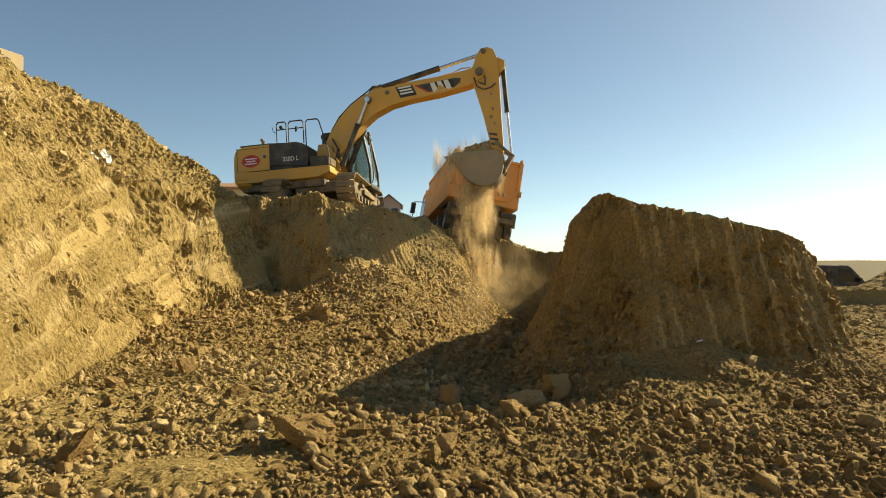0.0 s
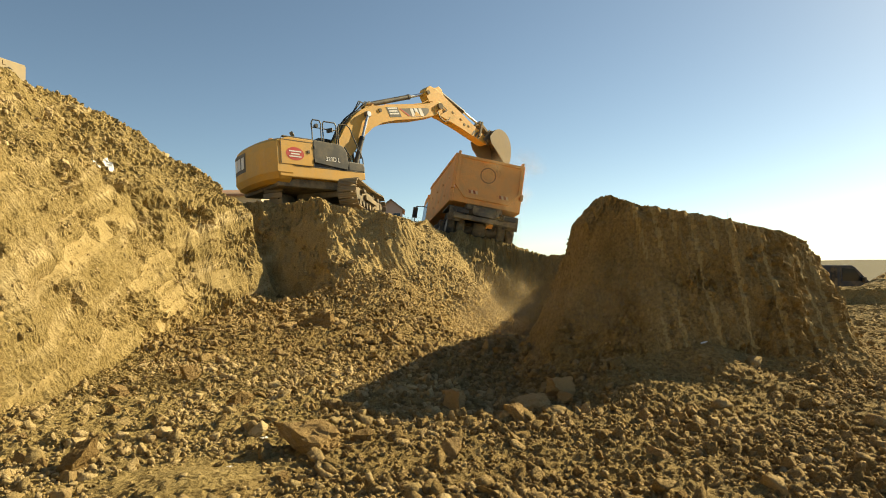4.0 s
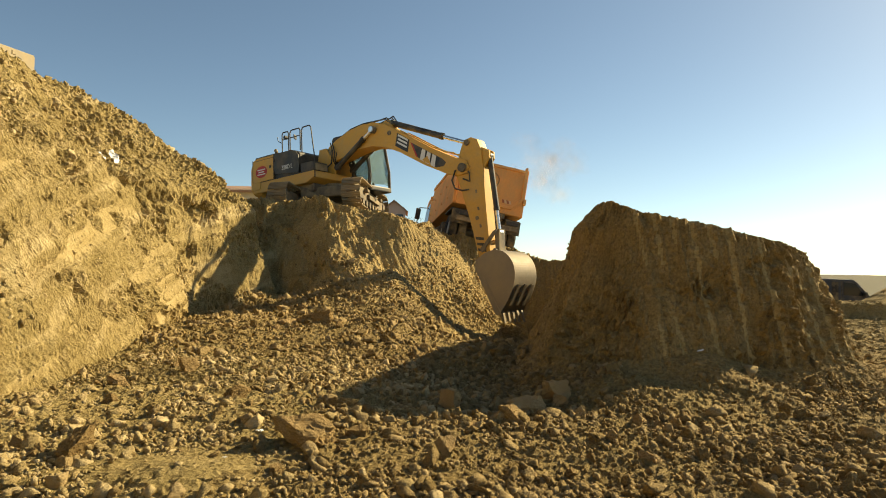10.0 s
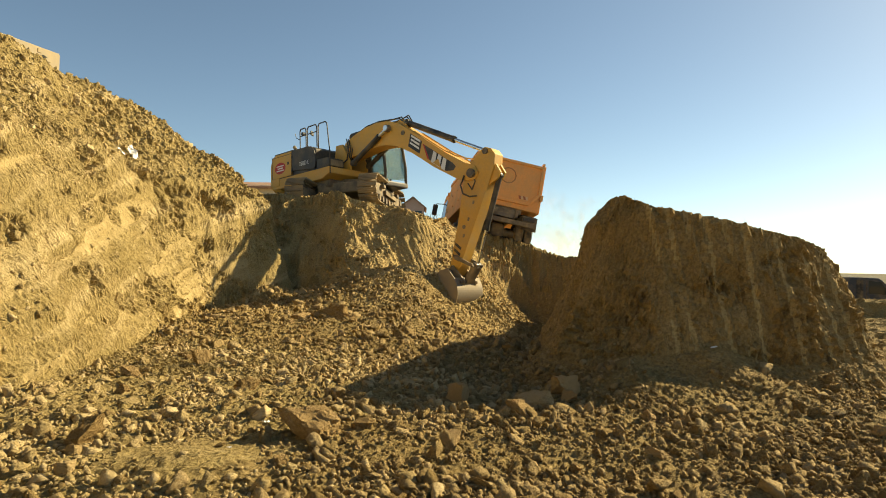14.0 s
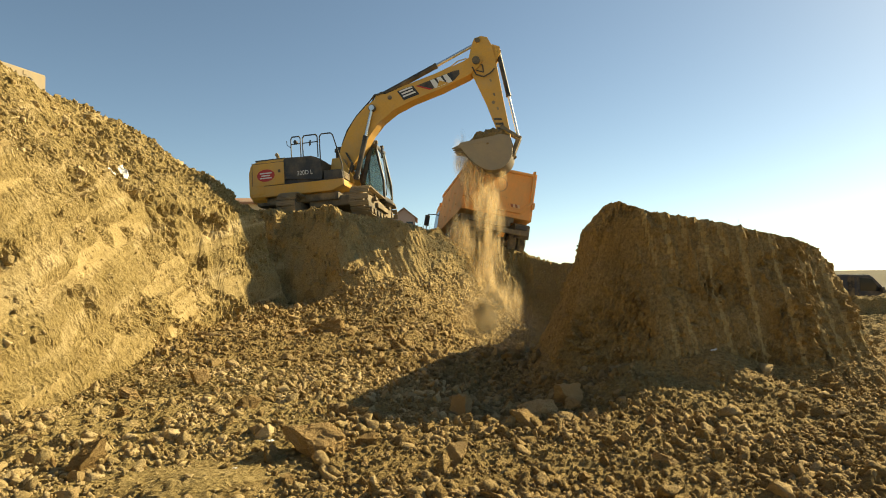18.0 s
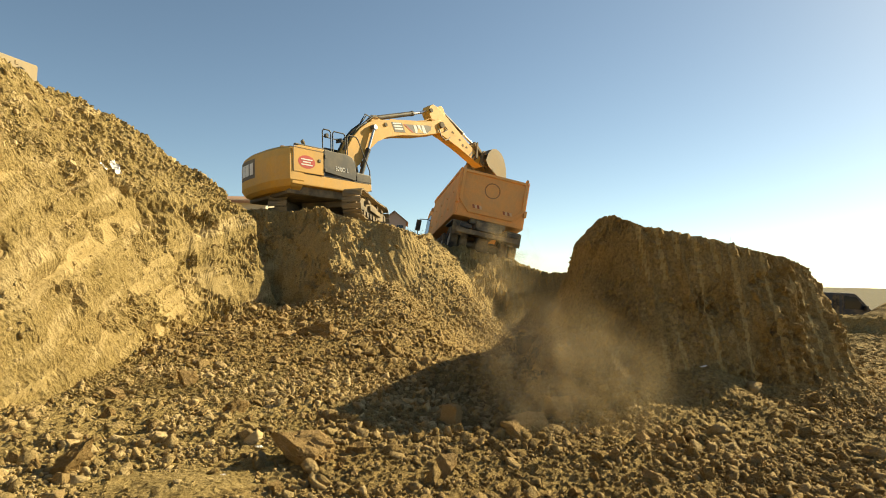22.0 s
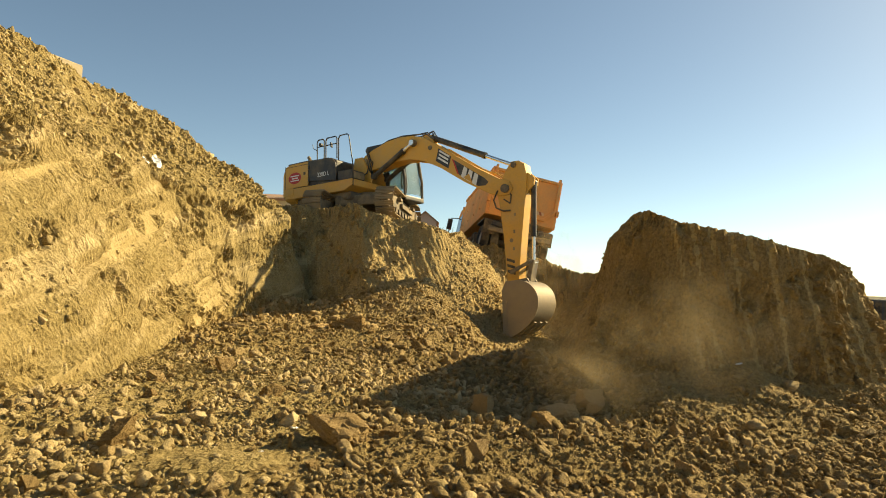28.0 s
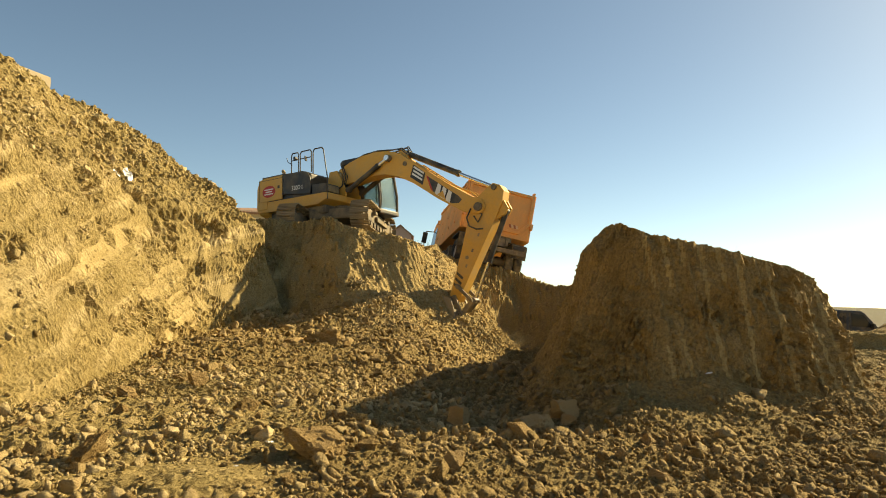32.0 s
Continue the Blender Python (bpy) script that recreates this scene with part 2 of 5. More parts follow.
# ---- ground ----
def lattice(ix, iy, iz, seed):
    h = (ix * 374761393 + iy * 668265263 + iz * 2147483647 + seed * 1274126177) & 0xFFFFFFFF
    h = ((h ^ (h >> 13)) * 1274126177) & 0xFFFFFFFF
    return ((h ^ (h >> 16)) & 0xFFFF) / 65535.0


def vnoise(x, y, z, seed=0):
    """Value noise from -1 to 1."""
    fx, fy, fz = np.floor(x), np.floor(y), np.floor(z)
    ix, iy, iz = fx.astype(np.int64), fy.astype(np.int64), fz.astype(np.int64)
    u, v, w = x - fx, y - fy, z - fz
    u, v, w = u * u * (3 - 2 * u), v * v * (3 - 2 * v), w * w * (3 - 2 * w)
    r = 0
    for dx in (0, 1):
        for dy in (0, 1):
            for dz in (0, 1):
                r = r + lattice(ix + dx, iy + dy, iz + dz, seed) * (u if dx else 1 - u) * (v if dy else 1 - v) * (w if dz else 1 - w)
    return r * 2 - 1


def fbm(x, y, z, octaves=4, seed=0, gain=0.5):
    r, a, f = 0, 1.0, 1.0
    for k in range(octaves):
        r = r + a * vnoise(x * f, y * f, z * f, seed + k * 17)
        a, f = a * gain, f * 2.03
    return r


def lumps(x, y, z, k, seed):
    """Tilted facets about 1 / k across: a height from -1 to 1, and the distance from the joint."""
    x, y, z = x * k, y * k, z * k
    fx, fy, fz = np.floor(x), np.floor(y), np.floor(z)
    ix, iy, iz = fx.astype(np.int64), fy.astype(np.int64), fz.astype(np.int64)
    best, second, h = np.full(x.shape, 9.0), np.full(x.shape, 9.0), np.zeros(x.shape)
    for dx in (-1, 0, 1):
        for dy in (-1, 0, 1):
            for dz in (-1, 0, 1):
                jx, jy, jz = ix + dx, iy + dy, iz + dz
                r = [lattice(jx, jy, jz, seed + q) for q in (0, 101, 202, 303)]
                ox, oy, oz = x - jx - r[0], y - jy - r[1], z - jz - r[2]
                q = ox * ox + oy * oy + oz * oz
                won = q < best
                second = np.where(won, best, np.minimum(second, q))
                best = np.where(won, q, best)
                h = np.where(won, 2 * r[3] - 1 + 1.1 * ((r[1] - 0.5) * ox + (r[2] - 0.5) * oy + (r[0] - 0.5) * oz), h)
    return h, np.sqrt(second) - np.sqrt(best)


def smooth(a, b, v):
    s = np.clip((v - a) / (b - a), 0, 1)
    return s * s * (3 - 2 * s)


def inside(px, py, poly):
    """Distance to the outline, positive inside."""
    d, ins = np.full(px.shape, 1e9), np.zeros(px.shape, bool)
    for (x0, y0), (x1, y1) in zip(poly, poly[1:] + poly[:1]):
        ex, ey = x1 - x0, y1 - y0
        s = np.clip(((px - x0) * ex + (py - y0) * ey) / (ex * ex + ey * ey), 0, 1)
        d = np.minimum(d, np.hypot(px - x0 - s * ex, py - y0 - s * ey))
        if ey:
            ins ^= ((y0 > py) != (y1 > py)) & (px < (x1 - x0) * (py - y0) / ey + x0)
    return np.where(ins, d, -d)


# outlines of the forms at their foot
BANK = [(-3.6, -40), (-4.1, 2.0), (-4.05, 5.0), (-4.05, 6.9), (-4.7, 8.95), (-5.1, 10.6), (-5.5, 12.8), (-5.6, 14.6), (-5.15, 16.0), (-4.55, 17.1), (-5.5, 18.6), (-6.9, 20.5), (-7.8, 25), (-12.8, 40), (-30, 60), (-90, 60), (-90, -40)]
SHELF = [(-60, 17.4), (-6.0, 17.4), (-5.2, 17.25), (-4.5, 17.0), (-3.8, 16.65), (-3.1, 16.4), (-2.5, 16.85), (-1.6, 17.8), (-0.6, 18.9), (0.4, 19.8), (1.0, 20.2), (1.8, 20.1), (3.6, 19.6), (6.0, 19.0), (7.2, 21), (7.5, 34), (10, 60), (-60, 60)]
BLOCK = [(0.95, 7.2), (2.22, 6.68), (2.9, 6.66), (4.0, 6.86), (4.95, 7.3), (6.0, 9.0), (6.6, 13.5), (6.5, 20.8), (3.5, 20.8), (2.95, 18.6), (2.6, 16.6), (2.3, 15.2), (1.95, 13.6), (1.5, 11.2), (1.05, 9.4)]


def floor_z(x, y):
    k = 1 - smooth(2.5, 5.5, x)
    z = 0.42 + (0.07 * (np.clip(y, 0, 5.5) - 5.5) + 0.14 * smooth(8, 12, y)) * k + 0.02 * (1 - k)
    far = np.hypot(x, y)
    z = z - smooth(19, 34, y) * 1.0 * (1 - k) + smooth(60, 500, far) * 2.0 + smooth(300, 1400, far) * (5 + 5 * fbm(x * 0.0023, y * 0.0023, x * 0, 3, 7)) * smooth(-300, 500, x)
    return z


def height(x, y):
    z = floor_z(x, y)
    # loose spoil against the shelf, and the hollow beside it
    z = z + 0.10 * np.exp(-(((x + 1.0) / 1.5) ** 2 + ((y - 15.6) / 2.4) ** 2))
    z = z + 0.10 * np.exp(-(((x + 0.9) / 1.2) ** 2 + ((y - 12.3) / 1.8) ** 2))
    z = z + 0.06 * np.exp(-(((x + 3.2) / 1.6) ** 2 + ((y - 12.5) / 3) ** 2)) + 0.55 * np.exp(-(((x + 5.4) / 1.3) ** 2 + ((y - 16.6) / 1.2) ** 2))
    z = z - 0.22 * np.exp(-(((x - 0.6) / 1.0) ** 2 + ((y - 9.5) / 3.0) ** 2))
    z = z + 0.24 * np.exp(-(((x - 1.75) / 0.55) ** 2 + ((y - 6.45) / 0.5) ** 2)) + 0.30 * np.exp(-(((x - 2.9) / 0.5) ** 2 + ((y - 6.7) / 0.3) ** 2))
    z = z + 0.14 * np.exp(-(((x + 1.6) / 0.5) ** 2 + ((y - 3.9) / 0.35) ** 2))
    # ground falls away beside the block, where the bucket digs
    deep = np.interp(y, [7.5, 11, 14, 17, 20], [0.50, 0.38, 0.10, -0.25, -0.3])
    w = smooth(-1.3, 0.5, x) * smooth(7, 9.5, y) * smooth(7.5, 6.5, x) * smooth(26, 22, y)
    z = z * (1 - w) + deep * w
    # debris hump along the mound's flank, and the scree below the lorry
    gx = np.where(x > -1.45, 0.95, 0.36)
    gy = np.where(y > 17.2, 0.45, 0.31)
    hump = 1.82 - np.sqrt((gx * (x + 1.45)) ** 2 + (gy * (y - 17.2)) ** 2 + 0.02)
    scree = 2.95 - 0.85 * np.sqrt((x + 1.2) ** 2 + (y - 19.9) ** 2 + 0.05)
    for c in (hump, scree):
        z = np.where(y < 23, np.maximum(z, c) + 0.06 * np.exp(-((z - c) / 0.15) ** 2), z)
    z = z - 0.5 * np.exp(-(((x - 0.4) / 1.1) ** 2 + ((y - 18.2) / 0.9) ** 2))
    wob = 0.25 * fbm(x * 0.6, y * 0.6, x * 0, 4, 3) + 0.05 * fbm(x * 3.1, y * 3.1, x * 0, 3, 9)
    # plateau on which the machines stand
    top = np.interp(x, [-6, -3.6, -2.2, -1.0, 0.3, 1.9, 3.4, 8], [3.92, 3.84, 3.52, 3.14, 3.02, 2.72, 2.15, 1.8])
    top = top - 0.1 * np.clip(y - 21, 0, 14) * smooth(-2.5, 0.0, x) - 0.02 * np.clip(y - 22, 0, 30) - 0.06 * np.clip(y - 17, 0, 4) * smooth(-1.5, -3.0, x)
    s = inside(x, y, SHELF) + (wob * 1.3 + 0.12 * fbm(x * 1.7, y * 1.7, x * 0, 3, 51)) * (1 - 0.75 * smooth(-0.6, 0.3, x))
    shelf = z + np.where(s < 0.3, s * 0.7, 0.21 + (s - 0.3) * (1.75 + 1.2 * wob) * (1 - 0.14 * smooth(-4.8, -4.0, x) * smooth(0.6, 0.0, x) - 0.26 * smooth(-3.2, -2.5, x) * smooth(0.6, 0.0, x)))
    top = top + 0.66 * np.exp(-((s - 1.1) / 0.45) ** 2) * smooth(-1.0, 0.2, x) * smooth(2.6, 1.6, x)
    shelf = np.minimum(shelf, top + 0.35 * wob * smooth(-1.2, -2.2, x) * smooth(19, 18, y) + 0.05 * wob)
    # cut bank with a heap of rubble above
    p = inside(x, y, BANK) + wob * 0.5
    k = 2.15 + 0.6 * smooth(8, 12, y) + 1.0 * smooth(12.5, 15.5, y)
    brk = 2.95 - 0.75 * smooth(15.0, 17.0, y)
    rise = np.minimum(p * k, brk + (p - brk / k) * 1.15)
    crest = np.interp(y, [-10, 7, 12, 13.5, 15, 16.5, 17.5, 20, 40], [5.2, 5.25, 5.42, 5.6, 5.43, 4.95, 4.2, 3.8, 3.4])
    bank = np.where(p > 0, np.minimum(z + rise, crest + 0.3 * wob), -9)
    # the standing block
    q = inside(x, y, BLOCK) + wob * 0.35
    xs = x * 8.2 / np.maximum(y, 8.2)
    btop = np.interp(xs, [1.2, 1.55, 1.75, 1.95, 2.2, 4.25, 4.7, 5.05, 5.4], [1.4, 1.82, 2.24, 2.53, 2.39, 2.03, 1.87, 1.58, 1.0]) - 0.065 * np.clip(y - 10, 0, 6)
    block = np.where(q > 0, np.minimum(z + np.where(q < 0.25, q * 1.0, 0.25 + (q - 0.25) * (2.15 + 1.4 * smooth(10, 12, y) + 3.2 * smooth(1.5, 2.2, x) * smooth(4.4, 3.5, x) * smooth(9.5, 8.6, y))), btop + 0.05 * wob), -9)
    # low bank beyond, and the heap at its end
    b = 0.50 * smooth(18.7, 19.1, y + 0.5 * wob) * smooth(25, 21, y) * smooth(6.5, 8.5, x)
    b = b + np.clip(2.7 - 0.60 * np.hypot(x - 18.9, 0.8 * (y - 21.6)), 0, 2.3) * smooth(18.7, 19.6, y)
    z = np.where(y < 40, z + b, z)
    z = np.maximum(z, np.where(s > 0, shelf, -9))
    # the bank runs into the mound in a rounded corner
    soft = 0.28 * smooth(13.5, 15.5, y)
    gap = np.clip(1 - np.abs(z - bank) / (2.2 * soft + 1e-6), 0, 1)
    return np.maximum(np.maximum(z, bank) + soft * 0.5 * gap ** 2, block)


def spaced(parts):
    out = []
    for a, b, d0, d1 in parts:
        v, n = a, 0
        while v < b - 1e-6:
            out.append(v)
            v += d0 + (d1 - d0) * (v - a) / (b - a)
    return np.array(out + [parts[-1][1]])


GX = spaced([(-900, -90, 260, 60), (-90, -14, 30, 0.6), (-14, -8.5, 0.5, 0.05), (-8.5, -6.2, 0.045, 0.026), (-6.2, -3.9, 0.017, 0.019), (-3.9, 0.8, 0.026, 0.026), (0.8, 6.2, 0.022, 0.027), (6.2, 16, 0.05, 0.16), (16, 90, 0.3, 20), (90, 1500, 40, 300)])
GY = spaced([(-120, 0.0, 30, 0.3), (0.0, 2.6, 0.3, 0.03), (2.6, 6.6, 0.021, 0.027), (6.6, 7.6, 0.010, 0.010), (7.6, 9.6, 0.014, 0.017), (9.6, 15.5, 0.028, 0.042), (15.5, 20.5, 0.032, 0.036), (20.5, 40, 0.06, 1.5), (40, 200, 2, 25), (200, 2600, 50, 400)])
MX, MY = np.meshgrid(GX, GY)
MZ = height(MX, MY)
HZ = MZ.copy()
SURFACE = []


def ground_at(x, y):
    """Height of the ground before its fine relief."""
    x, y = np.atleast_1d(x).astype(float), np.atleast_1d(y).astype(float)
    i = np.clip(np.searchsorted(GX, x) - 1, 0, len(GX) - 2)
    j = np.clip(np.searchsorted(GY, y) - 1, 0, len(GY) - 2)
    u, v = (x - GX[i]) / (GX[i + 1] - GX[i]), (y - GY[j]) / (GY[j + 1] - GY[j])
    return (HZ[j, i] * (1 - u) + HZ[j, i + 1] * u) * (1 - v) + (HZ[j + 1, i] * (1 - u) + HZ[j + 1, i + 1] * u) * v


def build_ground():
    level = smooth(0.85, 0.95, 1 / np.sqrt(1 + np.gradient(MZ, GX, axis=1) ** 2 + np.gradient(MZ, GY, axis=0) ** 2)) * smooth(1.2, 1.6, MZ) * smooth(0.9, 1.2, MX) * smooth(13, 12, MY)
    gy, gx = np.gradient(MZ, GY, GX)
    n = np.stack([-gx, -gy, np.ones_like(gx)], -1)
    n /= np.linalg.norm(n, axis=-1, keepdims=True)
    near = smooth(60, 25, np.hypot(MX, MY)) * smooth(1.4, 2.3, MY)
    steep = smooth(0.75, 0.45, n[..., 2])
    d = 0.08 * fbm(MX * 1.1, MY * 1.1, MZ * 1.3, 4, 21, 0.55) * (0.45 + 0.55 * steep)
    d = d + 0.05 * fbm(MX * 1.9, MY * 1.9, MZ * 1.5, 3, 66) * steep * smooth(15.2, 16.2, MY) * smooth(0.5, -0.6, MX)
    away = smooth(24, 13, np.hypot(MX, MY))
    # broken lumps of several sizes, each with its own height and tilt
    wx, wy, wz = (c + 0.05 * vnoise(MX * 5, MY * 5, MZ * 5, k) for c, k in ((MX, 301), (MY, 302), (MZ, 303)))
    big, _ = lumps(wx, wy, wz, 6.5, 11)
    mid, _ = lumps(wx, wy, wz, 13.5, 12)
    small, _ = lumps(MX, MY, MZ, 29.0, 13)
    coarse = smooth(-0.35, 0.35, fbm(MX * 0.9, MY * 0.9, MZ * 0.9, 3, 61))
    calmer = 0.42 + 0.58 * smooth(9.5, 13, MY) + 0.4 * smooth(-3.6, -4.6, MX)
    loose = calmer * (0.032 * big * (0.2 + 0.8 * coarse) + 0.030 * mid) + 0.013 * small * (0.4 + 0.6 * away)
    # cut faces: soft swells, pockets where lumps fell out, a crumbling skin
    pocket = smooth(-0.1, 0.6, fbm(MX * 1.3, MY * 0.9, MZ * 2.0, 4, 33, 0.65))
    skin = 0.028 * fbm(MX * 4, MY * 4, MZ * 4.5, 4, 37, 0.6) + 0.012 * small + 0.006 * mid
    cut = skin * (0.55 + 0.9 * pocket) + pocket * (0.022 * mid + 0.024 * big - 0.05)
    heap = smooth(0.4, 1.4, inside(MX, MY, BANK)) * (1 - steep)
    mound = smooth(15.2, 16.2, MY) * smooth(22, 20, MY) * steep * smooth(-5.6, -4.8, MX)
    cut = cut * (1 + (0.9 - 0.9 * smooth(3.4, 2.2, MZ)) * smooth(-3.2, -3.6, MX) - 0.35 * mound - 0.3 * mound * smooth(-0.8, 0.0, MX))
    d = d + (loose * (1 - steep) * (1 + 0.2 * heap) + cut * steep) * near
    d = d * (1 - 0.7 * level)
    flank = steep * smooth(15.6, 16.4, MY) * smooth(19.6, 18.8, MY) * smooth(-3.1, -2.5, MX) * smooth(-0.5, -1.1, MX)
    comb = (MX + 0.35 * MZ + 0.5 * (MY - 17)) / 0.17
    d = d * (1 - 0.6 * flank) + flank * 0.012 * np.sin(6.283 * comb) * smooth(-0.4, 0.2, vnoise(MX * 1.5, MY * 1.5, MZ * 1.5, 44))
    # grooves that the bucket's teeth left in the block's face
    rim = inside(MX, MY, BLOCK)
    face = np.exp(-((rim - 0.35) / 0.6) ** 2) * smooth(1.7, 2.3, MX) * smooth(10.2, 9.2, MY) * steep
    block = smooth(-0.4, 0.0, rim) * smooth(15, 13, MY)
    scale, _ = lumps(MX, MY, MZ * 2.4, 9.0, 15)
    d = d * (1 - 0.3 * block) + 0.022 * block * steep * scale * (0.5 + pocket)
    phase = (MX + 0.16 * (MZ - 1.5) + 0.02 * fbm(MX * 1.2, MY * 1.2, MZ * 0.5, 2, 5)) / 0.2
    strip = np.clip(face, 0, 1) * smooth(0.17, 0.07, np.abs(phase - np.floor(phase) - 0.5)) * smooth(-0.5, -0.1, vnoise(np.floor(phase) * 3.7, MZ * 0.7, MX * 0, 23))
    # shelves of crumbs left between the grooves
    ledge = smooth(0.22, 0.5, fbm(MX * 2.1, MY * 2, MZ * 2.6, 3, 29)) * np.clip(face, 0, 1) * (1 - strip) * smooth(2.3, 1.9, MZ)
    part_of = phase - np.floor(phase)
    flute = np.clip(face, 0, 1) * (part_of * smooth(1.0, 0.78, part_of) - 0.35) * smooth(-0.55, 0.2, vnoise(np.floor(phase) * 2.3, MZ * 1.1, MX * 0, 24))
    d = d * (1 - 0.5 * strip) - 0.012 * strip + 0.055 * flute + ledge * (0.02 + 0.03 * mid + 0.02 * small)
    # long smooth strokes on the cut bank, running down towards the near end
    wall = smooth(0.3, -0.2, MX + 3.6) * smooth(17, 15, MY) * steep
    low = wall * smooth(3.3, 2.4, MZ + 0.4 * vnoise(MX, MY * 0.7, MZ, 58))
    lean = MZ - 0.26 * MY
    stroke = 0.7 * vnoise(lean * 3.3, MY * 0.16, MX * 0, 55) + 0.6 * vnoise(lean * 12, MY * 0.30, MX * 0, 56)
    smear = low * smooth(-0.05, 0.25, stroke) * smooth(1.0, 0.55, pocket)
    d = d * (1 - 0.85 * smear) - 0.03 * smear + low * (0.020 * vnoise(lean * 13, MY * 0.5, MX * 0.5, 77) + 0.010 * vnoise(lean * 34, MY * 1.0, MX * 0.5, 78))
    # trodden patch with crushed soil
    trodden = np.exp(-(((MX + 1.75) / 0.8) ** 2 + ((MY - 4.25) / 0.6) ** 2))
    d = d * (1 - 0.65 * trodden)
    g = np.random.default_rng(3)
    calm = near * (1 - 0.5 * block) * (1 - 0.85 * np.maximum(smear, strip)) * (1 - 0.4 * trodden)
    d = d + calm * g.normal(0, 1, MX.shape) * 0.0045 * (0.2 + 0.8 * away) * (1 - 0.4 * steep)
    jx, jy = (g.uniform(-0.36, 0.36, MX.shape) * near * (1 - 0.9 * steep) * np.gradient(c, axis=a) for c, a in ((MX, 1), (MY, 0)))
    v = np.stack([MX + jx, MY + jy, MZ + np.clip(gx * jx + gy * jy, -0.05, 0.05)], -1) + n * d[..., None]
    HZ[:] = v[..., 2]
    SURFACE.append(v)
    SURFACE.append(steep)
    ny, nx = MX.shape
    k = np.arange(ny * nx).reshape(ny, nx)
    f = np.stack([k[:-1, :-1], k[:-1, 1:], k[1:, 1:], k[1:, :-1]], -1).reshape(-1, 4)
    me = bpy.data.meshes.new("ground")
    me.vertices.add(ny * nx)
    me.vertices.foreach_set("co", v.reshape(-1))
    me.loops.add(f.size)
    me.loops.foreach_set("vertex_index", f.reshape(-1))
    me.polygons.add(len(f))
    me.polygons.foreach_set("loop_start", np.arange(len(f)) * 4)
    me.update(calc_edges=True)
    me.materials.append(EARTH)
    me.materials.append(FIELD)
    far = ((MY[:-1, :-1] > 42) | (MX[:-1, :-1] > 40)).reshape(-1).astype(np.int32)
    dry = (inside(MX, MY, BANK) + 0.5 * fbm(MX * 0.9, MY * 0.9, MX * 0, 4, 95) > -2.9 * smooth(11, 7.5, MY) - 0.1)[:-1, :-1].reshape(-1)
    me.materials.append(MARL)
    me.materials.append(SMEAR)
    me.materials.append(STROKE)
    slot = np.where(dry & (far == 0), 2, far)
    me.materials.append(BLOCK_CLAY)
    slot = np.where((block[:-1, :-1] > 0.5).reshape(-1) & (slot == 0), 5, slot)
    me.materials.append(MOUND)
    clay = inside(MX, MY, SHELF) + 0.4 * fbm(MX * 1.4, MY * 1.4, MX * 0, 3, 97) > 0.15 - 3.2 * smooth(-2.8, -2.0, MX)
    slot = np.where((clay & (MY < 21) & (MY > 14.2) & (MX < 1.6))[:-1, :-1].reshape(-1) & (slot == 0), 6, slot)
    slot = np.where((strip[:-1, :-1] > 0.6).reshape(-1), 3, slot)
    slot = np.where((smear[:-1, :-1] > 0.6).reshape(-1), 4, slot)
    me.polygons.foreach_set("material_index", slot.astype(np.int32))
    me.polygons.foreach_set("use_smooth", (near[:-1, :-1] < 0.5).reshape(-1))
    return tagged(new("ground", me), "dry ochre clay pit with cut banks and loose soil", "ground", kind="structure")


build_ground()


# ---- excavator ----
SWING = [(0, -9.2), (1, -2.3), (2, 11.6), (2.5, 20.3), (4.5, 48.9), (6, 55.0), (6.5, 48.8), (7, 37.1), (7.5, 20.0), (8, 5.8), (8.5, -8.8), (9, -21.0), (9.5,
         -33.8), (10, -36.5), (11, -38.4), (12, -38.9), (13, -38.1), (14, -38.8), (14.5, -38.6), (16.5, -33.7), (17, -29.0), (18, -9.0), (19, -2.9), (20,
         15.4), (21, 35.8), (22, 48.3), (23, 50.5), (24, 36.8), (24.5, 20.9), (25, 4.2), (25.5, -11.2), (27.5, -31.6), (28, -31.0), (29, -31.6), (30, -31.4),
         (31, -31.3), (32, -31.2)]
BOOM = [(0, 21.7), (1, 30.6), (2, 36.0), (2.5, 38.5), (4.5, 25.7), (6, 26.5), (6.5, 31.9), (7, 36.8), (7.5, 36.5), (8, 34.8), (8.5, 24.9), (9, 12.4), (9.5,
         -1.5), (10, -14.1), (11, -18.6), (12, -16.1), (13, -16.7), (14, -17.3), (14.5, -16.9), (16.5, 9.4), (17, 16.8), (18, 31.7), (19, 32.9), (20, 37.3),
         (21, 34.0), (22, 26.8), (23, 26.9), (24, 37.2), (24.5, 39.5), (25, 36.8), (25.5, 24.0), (27.5, -15.2), (28, -16.4), (29, -16.6), (30, -16.6), (31,
         -17.8), (32, -17.9)]
STICK = [(0, -81.4), (1, -64.7), (2, -40.5), (2.5, -32.5), (4.5, -20.6), (6, -25.8), (6.5, -20.1), (7, -22.0), (7.5, -21.0), (8, -27.4), (8.5, -50.6), (9,
         -73.6), (9.5, -79.1), (10, -78.5), (11, -83.7), (12, -88.5), (13, -105.5), (14, -107.7), (14.5, -110.1), (16.5, -97.2), (17, -91.5), (18, -74.6), (19,
         -54.6), (20, -35.6), (21, -26.9), (22, -23.9), (23, -27.9), (24, -22.8), (24.5, -23.0), (25, -34.9), (25.5, -60.3), (27.5, -85.7), (28, -88.0), (29,
         -92.9), (30, -101.6), (31, -107.9), (32, -110.5)]
